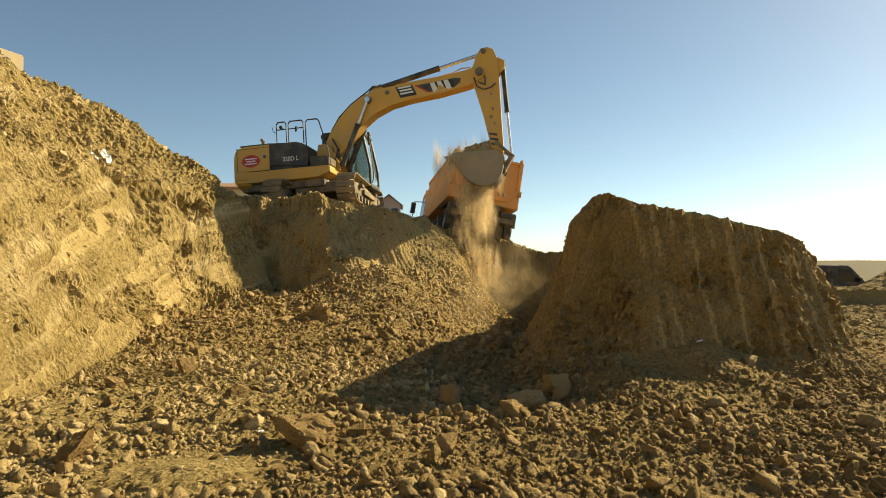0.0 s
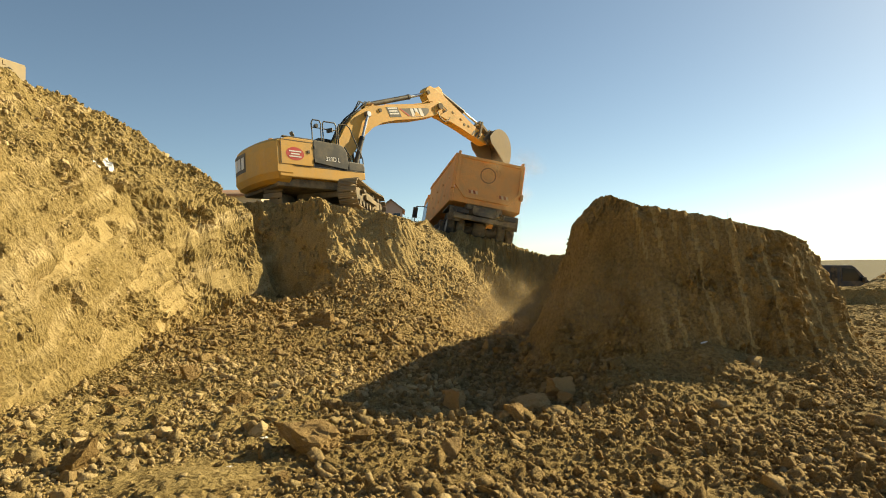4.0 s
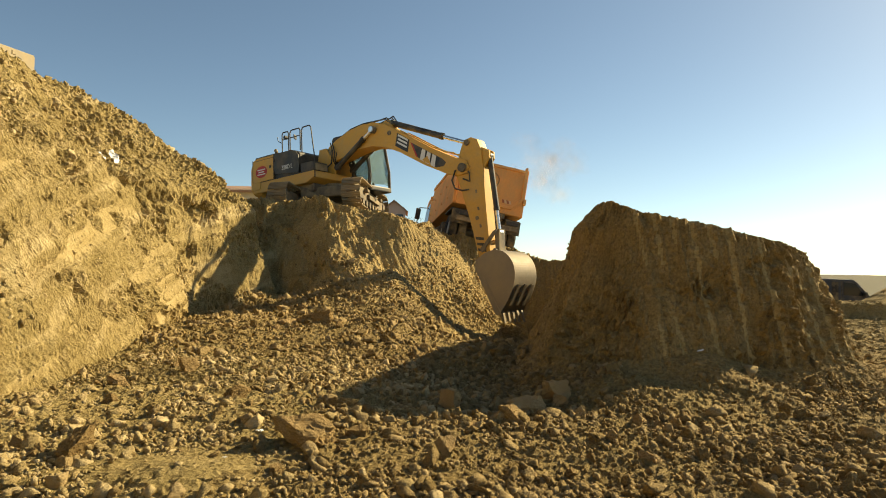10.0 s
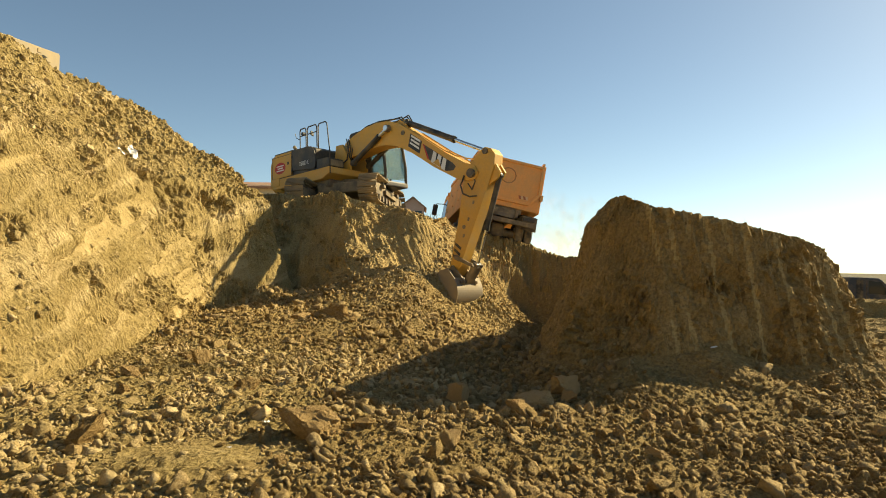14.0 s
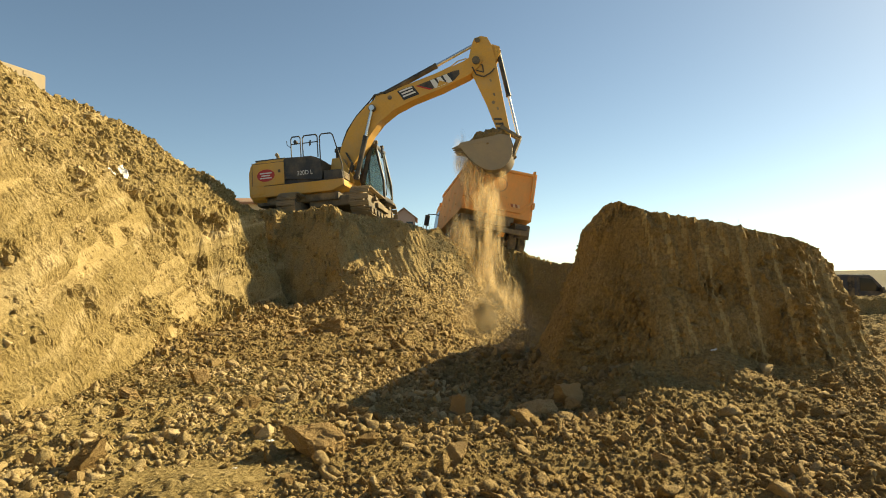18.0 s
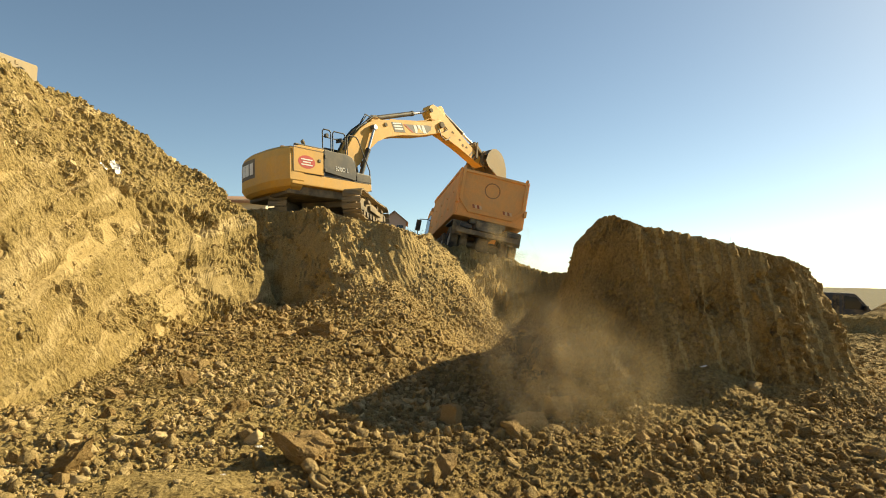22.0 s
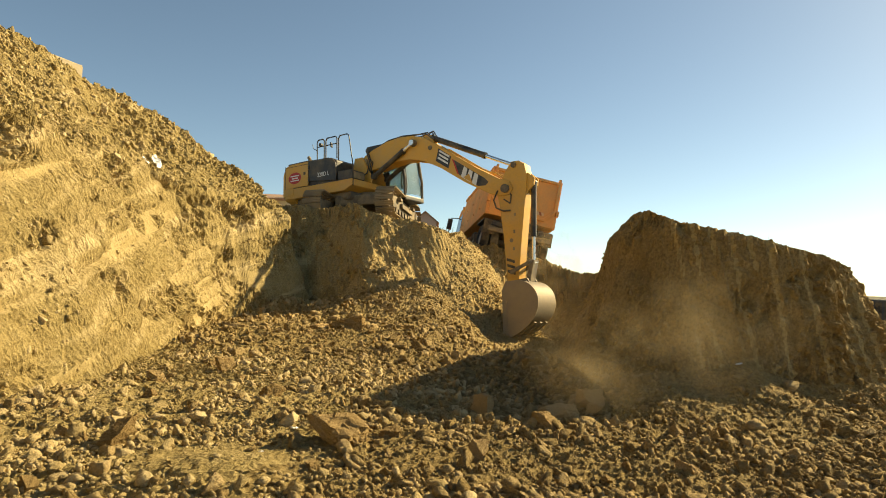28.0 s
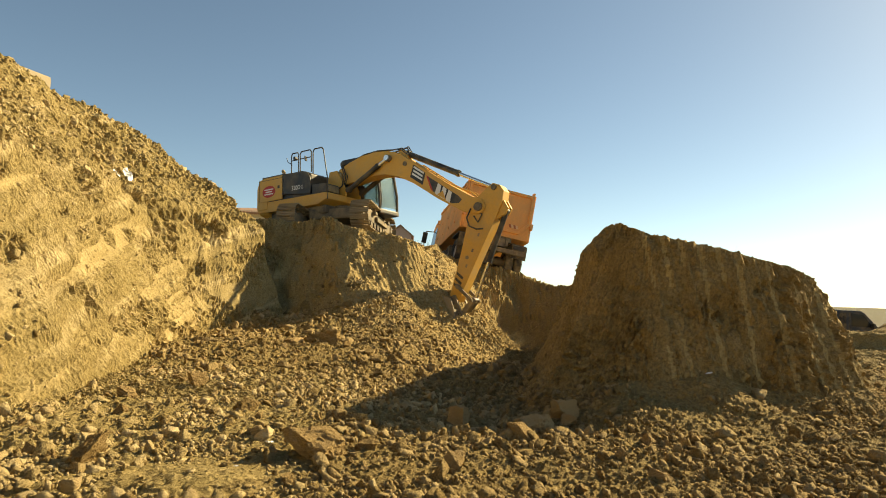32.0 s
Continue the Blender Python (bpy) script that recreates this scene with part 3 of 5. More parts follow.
BUCKET = [(0, -183.1), (1, -182.4), (2, -170.8), (2.5, -164.9), (4.5, -31.1), (6, -40.3), (6.5, -23.5), (7, -34.0), (7.5, -25.7), (8, -35.4), (8.5, -51.0), (9,
         -65.8), (9.5, -69.8), (10, -65.4), (11, -92.0), (12, -112.4), (13, -122.3), (14, -145.0), (14.5, -160.0), (16.5, -173.8), (17, -173.5), (18, -175.1),
         (19, -178.3), (20, -162.3), (21, -154.5), (22, -34.4), (23, -38.5), (24, -46.3), (24.5, -40.2), (25, -48.8), (25.5, -63.5), (27.5, -81.2), (28,
         -90.5), (29, -104.9), (30, -122.1), (31, -141.8), (32, -167.3)]
BASE = pose(-3.932, 21.843, 3.55, -3.19, -3.56, 0)
FOOT, ARM_Y = (0.25, 2.0), -0.1
BOOM_L, STICK_L = 5.68, 2.92


def curve(rows, t):
    """Smooth value at t through the rows (monotone cubic)."""
    ts, vs = [r[0] for r in rows], [r[1] for r in rows]
    if t <= ts[0]:
        return vs[0]
    if t >= ts[-1]:
        return vs[-1]
    i = max(k for k in range(len(ts) - 1) if ts[k] <= t)

    def slope(k):
        if k in (0, len(ts) - 1):
            return 0.0
        a, b = (vs[k] - vs[k - 1]) / (ts[k] - ts[k - 1]), (vs[k + 1] - vs[k]) / (ts[k + 1] - ts[k])
        return 0.0 if a * b <= 0 else 2 * a * b / (a + b)
    h = ts[i + 1] - ts[i]
    u = (t - ts[i]) / h
    return (vs[i] * (1 + 2 * u) * (1 - u) ** 2 + slope(i) * h * u * (1 - u) ** 2
            + vs[i + 1] * u * u * (3 - 2 * u) + slope(i + 1) * h * u * u * (u - 1))


def along(o, ang, u, v):
    c, s = math.cos(radians(ang)), math.sin(radians(ang))
    return (o[0] + c * u - s * v, o[1] + s * u + c * v)


def meet(a, ra, b, rb):
    """The crossing of two circles, to the left of the way from a to b."""
    dx, dz = b[0] - a[0], b[1] - a[1]
    d = math.hypot(dx, dz)
    k = (ra * ra - rb * rb + d * d) / (2 * d)
    h = math.sqrt(max(ra * ra - k * k, 0.0))
    return (a[0] + (dx * k - dz * h) / d, a[1] + (dz * k + dx * h) / d)


def arm(t):
    """Joints of the arm in the upper structure's plane (x, z), and its angles."""
    be, st, bu = curve(BOOM, t), curve(STICK, t), curve(BUCKET, t)
    j = {"be": be, "st": st, "bu": bu, "sw": curve(SWING, t)}
    j["knee"] = along(FOOT, be, BOOM_L, 0)
    j["wrist"] = along(j["knee"], st, STICK_L, 0)
    j["lift"] = along(FOOT, be, 1.92, 0.92)
    j["heel"] = along(j["knee"], st, -0.68, 0.28)
    j["pull"] = along(FOOT, be, 2.45, 1.22)
    j["curl"] = along(j["knee"], st, -0.10, 0.80)
    j["rock"] = along(j["knee"], st, 2.47, 0.05)
    j["lug"] = along(j["wrist"], bu, -0.136, 0.475)
    j["link"] = meet(j["rock"], 0.62, j["lug"], 0.58)
    return j


def in_plane(sw, p, ang, y=ARM_Y):
    """Pose in the machine's space of a part whose x axis lies at ang in the arm's plane."""
    return pose(0, 0, 0, 0, 0, sw) @ Matrix.Translation((p[0], y, p[1])) @ pose(0, 0, 0, 0, -ang, 0)


KEYED = []


def bars(bm, rows, y, h):
    """Plain bars for lettering: rows of (x0, x1, z)."""
    for x0, x1, z in rows:
        box(bm, (x1 - x0, 0.006, h), ((x0 + x1) / 2, y, z))
    return bm


def undercarriage(ex):
    yaw = 84
    car = part("undercarriage", box(bmesh.new(), (2.0, 1.7, 0.35), (0, 0, 0.72), bevel=0.05), IRON, ex)
    cyl_bm = cyl(bmesh.new(), (0, 0, 0.85), (0, 0, 1.06), 0.62, seg=28)
    ring = part("swing_ring", cyl_bm, IRON, car)
    car.matrix_basis = pose(0, 0, -0.1, 0, 0, yaw)
    for side in (1, -1):
        y = side * 1.19
        fr = bmesh.new()
        prism(fr, [(-1.75, 0.32), (1.75, 0.32), (1.75, 0.62), (1.4, 0.72), (-1.4, 0.72), (-1.75, 0.62)], y - 0.17, y + 0.17, 0.03)
        box(fr, (1.6, 0.10, 0.16), (0, y + side * 0.22, 0.48), bevel=0.02)
        for k in (-1.1, 0.9):
            box(fr, (0.28, 0.14, 0.10), (k, y + side * 0.24, 0.62), bevel=0.02)
        track = part("track", fr, IRON, ex, "dust-caked steel crawler track")
        track.matrix_basis = pose(0, 0, -0.1, 0, 0, yaw)
        for k in range(7):
            part("roller", cyl(bmesh.new(), (-1.35 + k * 0.45, y - 0.2, 0.24), (-1.35 + k * 0.45, y + 0.2, 0.24), 0.11), IRON, track)
        for k in (-0.7, 0.7):
            part("carrier_roller", cyl(bmesh.new(), (k, y - 0.18, 0.78), (k, y + 0.18, 0.78), 0.08), IRON, track)
        for name, k in (("sprocket", -1.83), ("idler", 1.83)):
            w = cyl(bmesh.new(), (k, y - 0.12, 0.47), (k, y + 0.12, 0.47), 0.36, seg=22)
            cyl(w, (k, y - 0.2, 0.47), (k, y + 0.2, 0.47), 0.17, seg=14)
            part(name, w, IRON, track)
        shoe = bmesh.new()
        box(shoe, (0.168, 0.60, 0.022), (0, 0, 0))
        for k in (-0.06, 0.0, 0.06):
            box(shoe, (0.014, 0.60, 0.032), (k, 0, 0.022))
        box(shoe, (0.12, 0.22, 0.06), (0, 0, -0.035))
        first = part("track_shoe", shoe, STEELY, track)
        run, r = 3.66, 0.435
        total = 2 * run + 2 * math.pi * r
        n = 49
        for k in range(n):
            s = k * total / n
            if s < run:
                x, z, a = -1.83 + s, 0.47 + r, 0
                z -= 0.05 * math.sin(math.pi * s / run)
            elif s < run + math.pi * r:
                a = (s - run) / r
                x, z = 1.83 + r * math.sin(a), 0.47 + r * math.cos(a)
            elif s < 2 * run + math.pi * r:
                x, z, a = 1.83 - (s - run - math.pi * r), 0.47 - r, math.pi
            else:
                a = math.pi + (s - 2 * run - math.pi * r) / r
                x, z = -1.83 + r * math.sin(a), 0.47 + r * math.cos(a)
            m = pose(x, y, z, 0, math.degrees(a), 0)
            if k == 0:
                first.matrix_basis = m
            else:
                ob = new("track_shoe", first.data)
                ob.parent, ob.matrix_basis = track, m


def upper_structure(ex):
    # main frame, and the yellow lower skirt
    bm = bmesh.new()
    prism(bm, [(-2.55, 0.98), (0.35, 0.98), (0.76, 1.12), (0.76, 1.32), (-2.55, 1.32)], -1.36, 1.36, 0.03)
    up = part("upper_structure", bm, YELLOW, ex, "yellow revolving frame with dusty lower skirt")
    bm = bmesh.new()
    box(bm, (3.0, 2.3, 0.26), (-1.0, 0, 0.87), bevel=0.08)
    part("belly_plate", bm, IRON, up)
    # counterweight: rounded rear and corners
    rings = []
    for z, k in ((0.84, 0.24), (0.93, 0.09), (1.10, 0.0), (1.78, 0.0), (1.98, 0.04), (2.07, 0.14)):
        ring = []
        for i in range(13):
            a = -1 + i / 6
            y = (1.375 - k) * math.sin(a * math.pi / 2) if abs(a) < 1 else (1.375 - k) * a
            x = -2.92 + k + 0.30 * abs(math.sin(a * math.pi / 2)) ** 3.2
            ring.append((x, y, z))
        ring += [(-2.1, 1.375 - k, z), (-2.1, -1.375 + k, z)]
        rings.append(ring)
    bm = bmesh.new()
    vs = loft(bm, rings)
    bm.faces.new(vs[0])
    bm.faces.new(vs[-1])
    cw = part("counterweight", bm, YELLOW, up, "rounded yellow cast counterweight")
    bm = bmesh.new()
    for i in range(6):
        a0, a1 = 0.05 + i * 0.09, 0.05 + (i + 1) * 0.09
        q = []
        for a, z in ((a0, 1.32), (a1, 1.32), (a1, 1.88), (a0, 1.88)):
            q.append((-2.925 + 0.30 * abs(math.sin(a * math.pi / 2)) ** 3.2, 1.377 * math.sin(a * math.pi / 2), z))
        bm.faces.new([bm.verts.new(p) for p in q])
    part("rear_badge", bm, GREYB, cw, "dark badge panel on the rear")
    bm = bmesh.new()
    for y0, y1 in ((0.18, 0.42), (0.46, 0.70), (0.74, 0.94)):
        x = -2.93 + 0.30 * (0.5 * (y0 + y1) / 1.377) ** 3.2
        box(bm, (0.012, y1 - y0, 0.34), (x, (y0 + y1) / 2, 1.60), (0, 0, -8))
    part("badge_mark", bm, WHITE, cw)
    bm = bmesh.new()
    bm.faces.new([bm.verts.new(p) for p in ((-2.80, -0.85, 1.42), (-2.69, -1.18, 1.42), (-2.76, -1.0, 1.74))])
    bmesh.ops.translate(bm, verts=bm.verts, vec=(-0.03, 0, 0))
    part("warning_triangle", bm, RED, cw, "small red warning triangle sticker")
    for y in (-0.8, 0.8):
        part("lifting_eye", cyl(bmesh.new(), (-2.5, y, 2.05), (-2.5, y, 2.14), 0.07), YELLOW, cw)
    # right-hand side: yellow door, dark door with swept edge, front tank deck
    for s, name in ((-1, "side_panel"), (1, "left_side_panel")):
        bm = bmesh.new()
        prism(bm, [(-2.52, 1.33), (-1.32, 1.33), (-1.32, 2.10), (-2.25, 2.10), (-2.52, 2.03)], s * 1.37 - 0.02, s * 1.37 + 0.02, 0.015)
        sp = part(name, bm, YELLOW, up)
        bm = bmesh.new()
        prism(bm, [(-1.30, 1.46), (-0.6, 1.40), (0.02, 1.34), (0.06, 1.55), (0.0, 1.90), (-0.12, 2.03), (-0.35, 2.10), (-1.30, 2.10)], s * 1.37 - 0.022, s * 1.37 + 0.022, 0.015)
        part("dark_door", bm, BLACK, up, "black side door with worn swept edge")
        if s < 0:
            part("door_latch", box(bmesh.new(), (0.09, 0.02, 0.09), (-1.5, -1.40, 1.74), bevel=0.008), BLACK, sp)
            bm = bmesh.new()
            bm.faces.new([bm.verts.new((-2.0 + 0.33 * math.cos(a), -1.393, 1.64 + 0.19 * math.sin(a))) for a in [i * math.pi / 12 for i in range(24)]])
            part("oval_sticker", bm, RED, sp, "red oval sticker with white lettering")
            part("sticker_lettering", bars(bmesh.new(), [(-2.22, -1.78, 1.71), (-2.16, -1.84, 1.635), (-2.22, -1.78, 1.56)], -1.396, 0.036), WHITE, sp)
    # seams, hinges and a lamp on the visible side
    for x in (-2.50, -1.315):
        part("panel_seam", box(bmesh.new(), (0.018, 0.006, 0.74), (x, -1.394, 1.70)), BLACK, up)
    part("panel_seam", box(bmesh.new(), (1.2, 0.006, 0.014), (-1.92, -1.394, 2.02)), BLACK, up)
    part("panel_seam", box(bmesh.new(), (3.2, 0.006, 0.02), (-0.92, -1.364, 1.325)), BLACK, up)
    for z in (1.5, 1.9):
        part("door_hinge", box(bmesh.new(), (0.05, 0.03, 0.10), (-1.27, -1.40, z), bevel=0.008), BLACK, up)
    part("hood_edge", box(bmesh.new(), (1.1, 0.10, 0.045), (-1.85, -1.30, 2.125), bevel=0.015), BLACK, up)
    part("rail_lamp", cyl(bmesh.new(), (-0.98, -1.16, 2.64), (-0.98, -1.05, 2.64), 0.06), BLACK, up)
    # hood between the side doors
    bm = bmesh.new()
    prism(bm, [(-2.3, 1.3), (0.0, 1.3), (0.0, 1.98), (-0.3, 2.10), (-1.3, 2.14), (-2.3, 2.10)], -1.33, 0.2, 0.04)
    part("hood", bm, BLACK, up, "black engine hood")
    bm = bmesh.new()
    prism(bm, [(-2.3, 1.3), (-0.25, 1.3), (-0.25, 1.98), (-0.4, 2.10), (-2.3, 2.10)], 0.2, 1.33, 0.04)
    part("hood", bm, YELLOW, up, "yellow engine hood")
    bm = bmesh.new()
    box(bm, (1.1, 1.4, 0.06), (-1.55, -0.2, 2.16), bevel=0.02)
    part("hood_grille", bm, IRON, up)
    bm = tube(bmesh.new(), [(-1.75, -0.9, 2.1), (-1.75, -0.9, 2.30), (-1.82, -0.9, 2.40)], 0.06, 10)
    part("exhaust_pipe", bm, IRON, up)
    bm = bmesh.new()
    prism(bm, [(0.08, 1.33), (0.76, 1.33), (0.76, 1.50), (0.70, 1.60), (0.08, 1.62)], -1.36, -0.72, 0.03)
    deck = part("fuel_deck", bm, BLACK, up, "black front toolbox deck with step")
    bm = bmesh.new()
    box(bm, (0.04, 0.5, 0.2), (0.78, -1.04, 1.43), bevel=0.01)
    for k in range(4):
        box(bm, (0.02, 0.42, 0.02), (0.805, -1.04, 1.37 + k * 0.04))
    part("vent_grille", bm, IRON, deck)
    for k in range(4):
        part("step_tread", box(bmesh.new(), (0.06, 0.32, 0.03), (0.02 - k * 0.06, -0.95, 1.66 + k * 0.12), bevel=0.01), YELLOW, deck)
    # handrails
    y = -1.12
    rails = ([(-1.15, y, 2.10), (-1.15, y, 2.74), (-1.10, y, 2.81), (-0.85, y, 2.81), (-0.80, y, 2.74), (-0.80, y, 2.10)],
             [(-0.72, y, 2.10), (-0.72, y, 2.74), (-0.66, y, 2.81), (-0.24, y, 2.81), (-0.18, y, 2.74), (-0.18, y, 2.10)],
             [(-0.10, y, 2.02), (-0.10, y, 2.72), (-0.04, y, 2.80), (0.30, y, 2.80), (0.38, y, 2.74), (0.74, -1.30, 1.75), (0.76, -1.32, 1.1)])
    for pts in rails:
        part("handrail", tube(bmesh.new(), pts, 0.021), BLACK, up, "black tubular handrail")
    for a, b in (((-1.15, y, 2.58), (-0.8, y, 2.58)), ((-0.72, y, 2.58), (-0.18, y, 2.58))):
        part("rail_bar", tube(bmesh.new(), [a, b], 0.017), BLACK, up)
    bm = tube(bmesh.new(), [(-1.15, y, 2.47), (-1.24, y - 0.1, 2.54), (-1.26, y - 0.12, 2.67)], 0.012, 6)
    part("aerial_bracket", bm, BLACK, up)
    bm = box(bmesh.new(), (0.05, 0.22, 0.14), (-0.45, y, 2.56), (0, 0, 30), 0.02)
    part("rail_mirror", bm, BLACK, up)
    # cab on the far side of the boom
    cab_at = (0.42, 0, -0.30)
    posts = {"rb": (-0.42, 0.30), "rf": (1.28, 0.30), "lb": (-0.42, 1.30), "lf": (1.28, 1.30)}
    bm = bmesh.new()
    box(bm, (1.80, 1.1, 0.16), (0.43, 0.80, 1.16), bevel=0.04)
    cab = part("cab", bm, BLACK, up, "black-framed operator cab with tinted windows")
    for x, yy in posts.values():
        dx = 0.0 if x < 0 else -0.22
        part("cab_post", tube(bmesh.new(), [(x, yy, 1.15), (x, yy, 1.75), (x + dx, yy, 2.86)], 0.05, 8), BLACK, cab)
    part("rear_wall", box(bmesh.new(), (0.08, 1.04, 1.55), (-0.42, 0.80, 2.0), bevel=0.03), BLACK, cab)
    part("lower_panel", box(bmesh.new(), (1.0, 0.05, 0.85), (0.10, 0.30, 1.60), bevel=0.02), BLACK, cab)
    for yy in (0.30, 1.30):
        part("middle_post", box(bmesh.new(), (0.06, 0.05, 1.6), (0.50, yy, 2.05)), BLACK, cab)
    cab.matrix_basis = Matrix.Translation(cab_at)
    bm = bmesh.new()
    prism(bm, [(-0.5, 2.82), (1.12, 2.82), (1.14, 2.92), (1.0, 3.0), (-0.40, 3.0), (-0.5, 2.92)], 0.24, 1.36, 0.03)
    part("cab_roof", bm, BLACK, cab)
    for nm, q in (("windscreen", [(1.30, 0.34, 1.30), (1.30, 1.26, 1.30), (1.08, 1.26, 2.82), (1.08, 0.34, 2.82)]),
                  ("side_window", [(0.53, 0.30, 1.42), (1.26, 0.30, 1.42), (1.05, 0.30, 2.80), (0.53, 0.30, 2.80)]),
                  ("side_window", [(-0.38, 0.30, 2.05), (0.47, 0.30, 2.05), (0.47, 0.30, 2.80), (-0.38, 0.30, 2.80)]),
                  ("door_window", [(-0.38, 1.30, 1.5), (1.26, 1.30, 1.42), (1.05, 1.30, 2.80), (-0.38, 1.30, 2.80)])):
        bm = bmesh.new()
        fs = bm.faces.new([bm.verts.new(p) for p in q])
        bmesh.ops.solidify(bm, geom=[fs], thickness=0.008)
        part(nm, bm, GLASS, cab)
    bm = bmesh.new()
    box(bm, (0.5, 0.5, 0.14), (0.25, 0.8, 1.55), bevel=0.04)
    box(bm, (0.14, 0.46, 0.75), (0.0, 0.8, 1.95), (0, -8, 0), 0.05)
    part("operator_seat", bm, RUBBER, cab)
    bm = tube(bmesh.new(), [(1.36, 0.26, 1.25), (1.42, 0.24, 1.5), (1.34, 0.22, 2.5), (1.2, 0.25, 2.72)], 0.017)
    part("cab_grab_rail", bm, BLACK, cab)
    bm = box(bmesh.new(), (0.06, 0.18, 0.34), (1.32, 0.16, 2.62), (0, 0, 20), 0.02)
    part("wing_mirror", bm, BLACK, cab)
    for yy in (0.42, 1.18):
        part("work_lamp", box(bmesh.new(), (0.12, 0.14, 0.12), (1.05, yy, 3.04), bevel=0.02), BLACK, cab)
    # brackets and hoses at the boom foot
    for yy in (ARM_Y - 0.42, ARM_Y + 0.34):
        part("boom_bracket", prism(bmesh.new(), [(-0.1, 1.3), (0.85, 1.3), (0.85, 1.5), (0.45, 2.15), (0.1, 2.15)], yy, yy + 0.08, 0.015), YELLOW, up)
    tx = bpy.data.curves.new("model_number", "FONT")
    tx.body, tx.size, tx.extrude = "320D L", 0.19, 0.003
    tx.materials.append(WHITE)
    ob = new("model_number", tx)
    ob.parent = up
    ob.matrix_basis = pose(-0.86, -1.396, 1.54, 90, 0, 0)
    for k in range(5):
        yy = -0.55 + k * 0.09
        part("hydraulic_hose", tube(bmesh.new(), [(0.3, yy, 1.45), (0.72, yy, 1.62 + 0.03 * k), (0.82, yy, 1.95), (0.6, yy + 0.1, 2.3)], 0.022, 7), BLACK, up)
    up.scale = (0.97, 1, 1.1)
    KEYED.append((up, lambda j: pose(0, 0, 0, 0, 0, j["sw"]) @ Matrix.Translation((-0.2, 0, -0.18))))
    return up


def boom_parts(ex):
    upper = [(-0.16, 0.05), (-0.1, 0.24), (0.25, 0.52), (0.75, 0.85), (1.3, 1.07), (1.8, 1.17), (2.3, 1.15), (3.2, 0.88), (4.4, 0.50), (5.35, 0.24), (5.72, 0.24), (5.88, 0.06)]
    lower = [(5.84, -0.14), (5.62, -0.22), (5.2, -0.24), (4.2, -0.02), (3.2, 0.28), (2.5, 0.44), (1.9, 0.42), (1.4, 0.26), (0.7, -0.06), (0.2, -0.26), (-0.05, -0.2)]
    bm = prism(bmesh.new(), upper + lower, -0.27, 0.27, 0.025)
    boom = part("boom", bm, YELLOW, ex, "arched yellow box-section boom")
    KEYED.append((boom, lambda j: in_plane(j["sw"], FOOT, j["be"])))
    for u, v, r, w in ((0, 0, 0.15, 0.36), (1.92, 0.92, 0.12, 0.40), (5.68, 0.0, 0.13, 0.36), (2.62, 0.86, 0.075, 0.30)):
        part("pivot_pin", cyl(bmesh.new(), (u, -w, v), (u, w, v), r), IRON, boom)
    bm = bmesh.new()
    for k in (-0.14, 0.06):
        prism(bm, [(2.0, 1.08), (2.7, 0.93), (2.45, 1.28), (2.3, 1.31), (2.2, 1.25)], k, k + 0.07, 0.01)
    part("cylinder_bracket", bm, YELLOW, boom)
    bm = bmesh.new()
    prism(bm, [(2.95, 0.47), (3.50, 0.30), (3.50, 0.69), (2.95, 0.88)], -0.276, -0.272)
    part("dark_sticker", bm, BLACK, boom, "small dark sticker with pale lettering")
    bm = bmesh.new()
    for u0, u1, v0 in ((3.0, 3.44, 0.30), (3.02, 3.42, 0.19), (3.0, 3.44, 0.08)):
        prism(bm, [(u0, v0 + 1.41 - 0.31 * u0), (u1, v0 + 1.41 - 0.31 * u1), (u1, v0 + 1.47 - 0.31 * u1), (u0, v0 + 1.47 - 0.31 * u0)], -0.280, -0.277)
    part("sticker_lettering", bm, WHITE, boom)
    bm = prism(bmesh.new(), [(3.62, 0.60), (3.95, 0.17), (4.72, -0.07), (4.98, -0.01), (5.05, 0.11), (4.9, 0.20)], -0.276, -0.272)
    part("black_badge", bm, BLACK, boom, "black badge panel with pale mark")
    bm = prism(bmesh.new(), [(3.55, 0.62), (3.62, 0.60), (3.95, 0.17), (3.86, 0.20)], -0.277, -0.273)
    part("red_stripe", bm, RED, boom)
    bm = bmesh.new()
    for u in (4.03, 4.25, 4.47):
        v = 0.49 - 0.31 * (u - 3.95)
        prism(bm, [(u, v - 0.34), (u + 0.18, v - 0.40), (u + 0.17, v - 0.06), (u + 0.03, v - 0.01)], -0.280, -0.277)
    part("badge_mark", bm, WHITE, boom)
    part("badge_triangle", prism(bmesh.new(), [(4.13, 0.11), (4.50, -0.01), (4.31, 0.25)], -0.284, -0.281), YELLOW, boom)
    for k, (y, c) in enumerate(((-0.18, 1), (-0.12, 1), (0.12, 1), (0.18, 1))):
        pts = [(0.3, y, 0.60), (0.75, y, 0.91), (1.3, y, 1.12), (1.8, y, 1.22), (2.25, y, 1.30 + 0.06 * k), (2.6, y, 1.17)]
        part("hose", tube(bmesh.new(), pts, 0.022, 6), BLACK, boom)
    for y in (-0.2, 0.2):
        part("steel_pipe", tube(bmesh.new(), [(3.0, y, 0.97), (4.4, y, 0.53), (4.9, y, 0.42), (5.2, y, 0.42), (5.5, y, 0.30)], 0.02, 6), YELLOW, boom)
    part("hose", tube(bmesh.new(), [(5.45, -0.3, -0.1), (5.4, -0.32, -0.4), (5.55, -0.32, -0.62), (5.8, -0.3, -0.66), (6.0, -0.26, -0.6)], 0.024, 7), BLACK, boom)
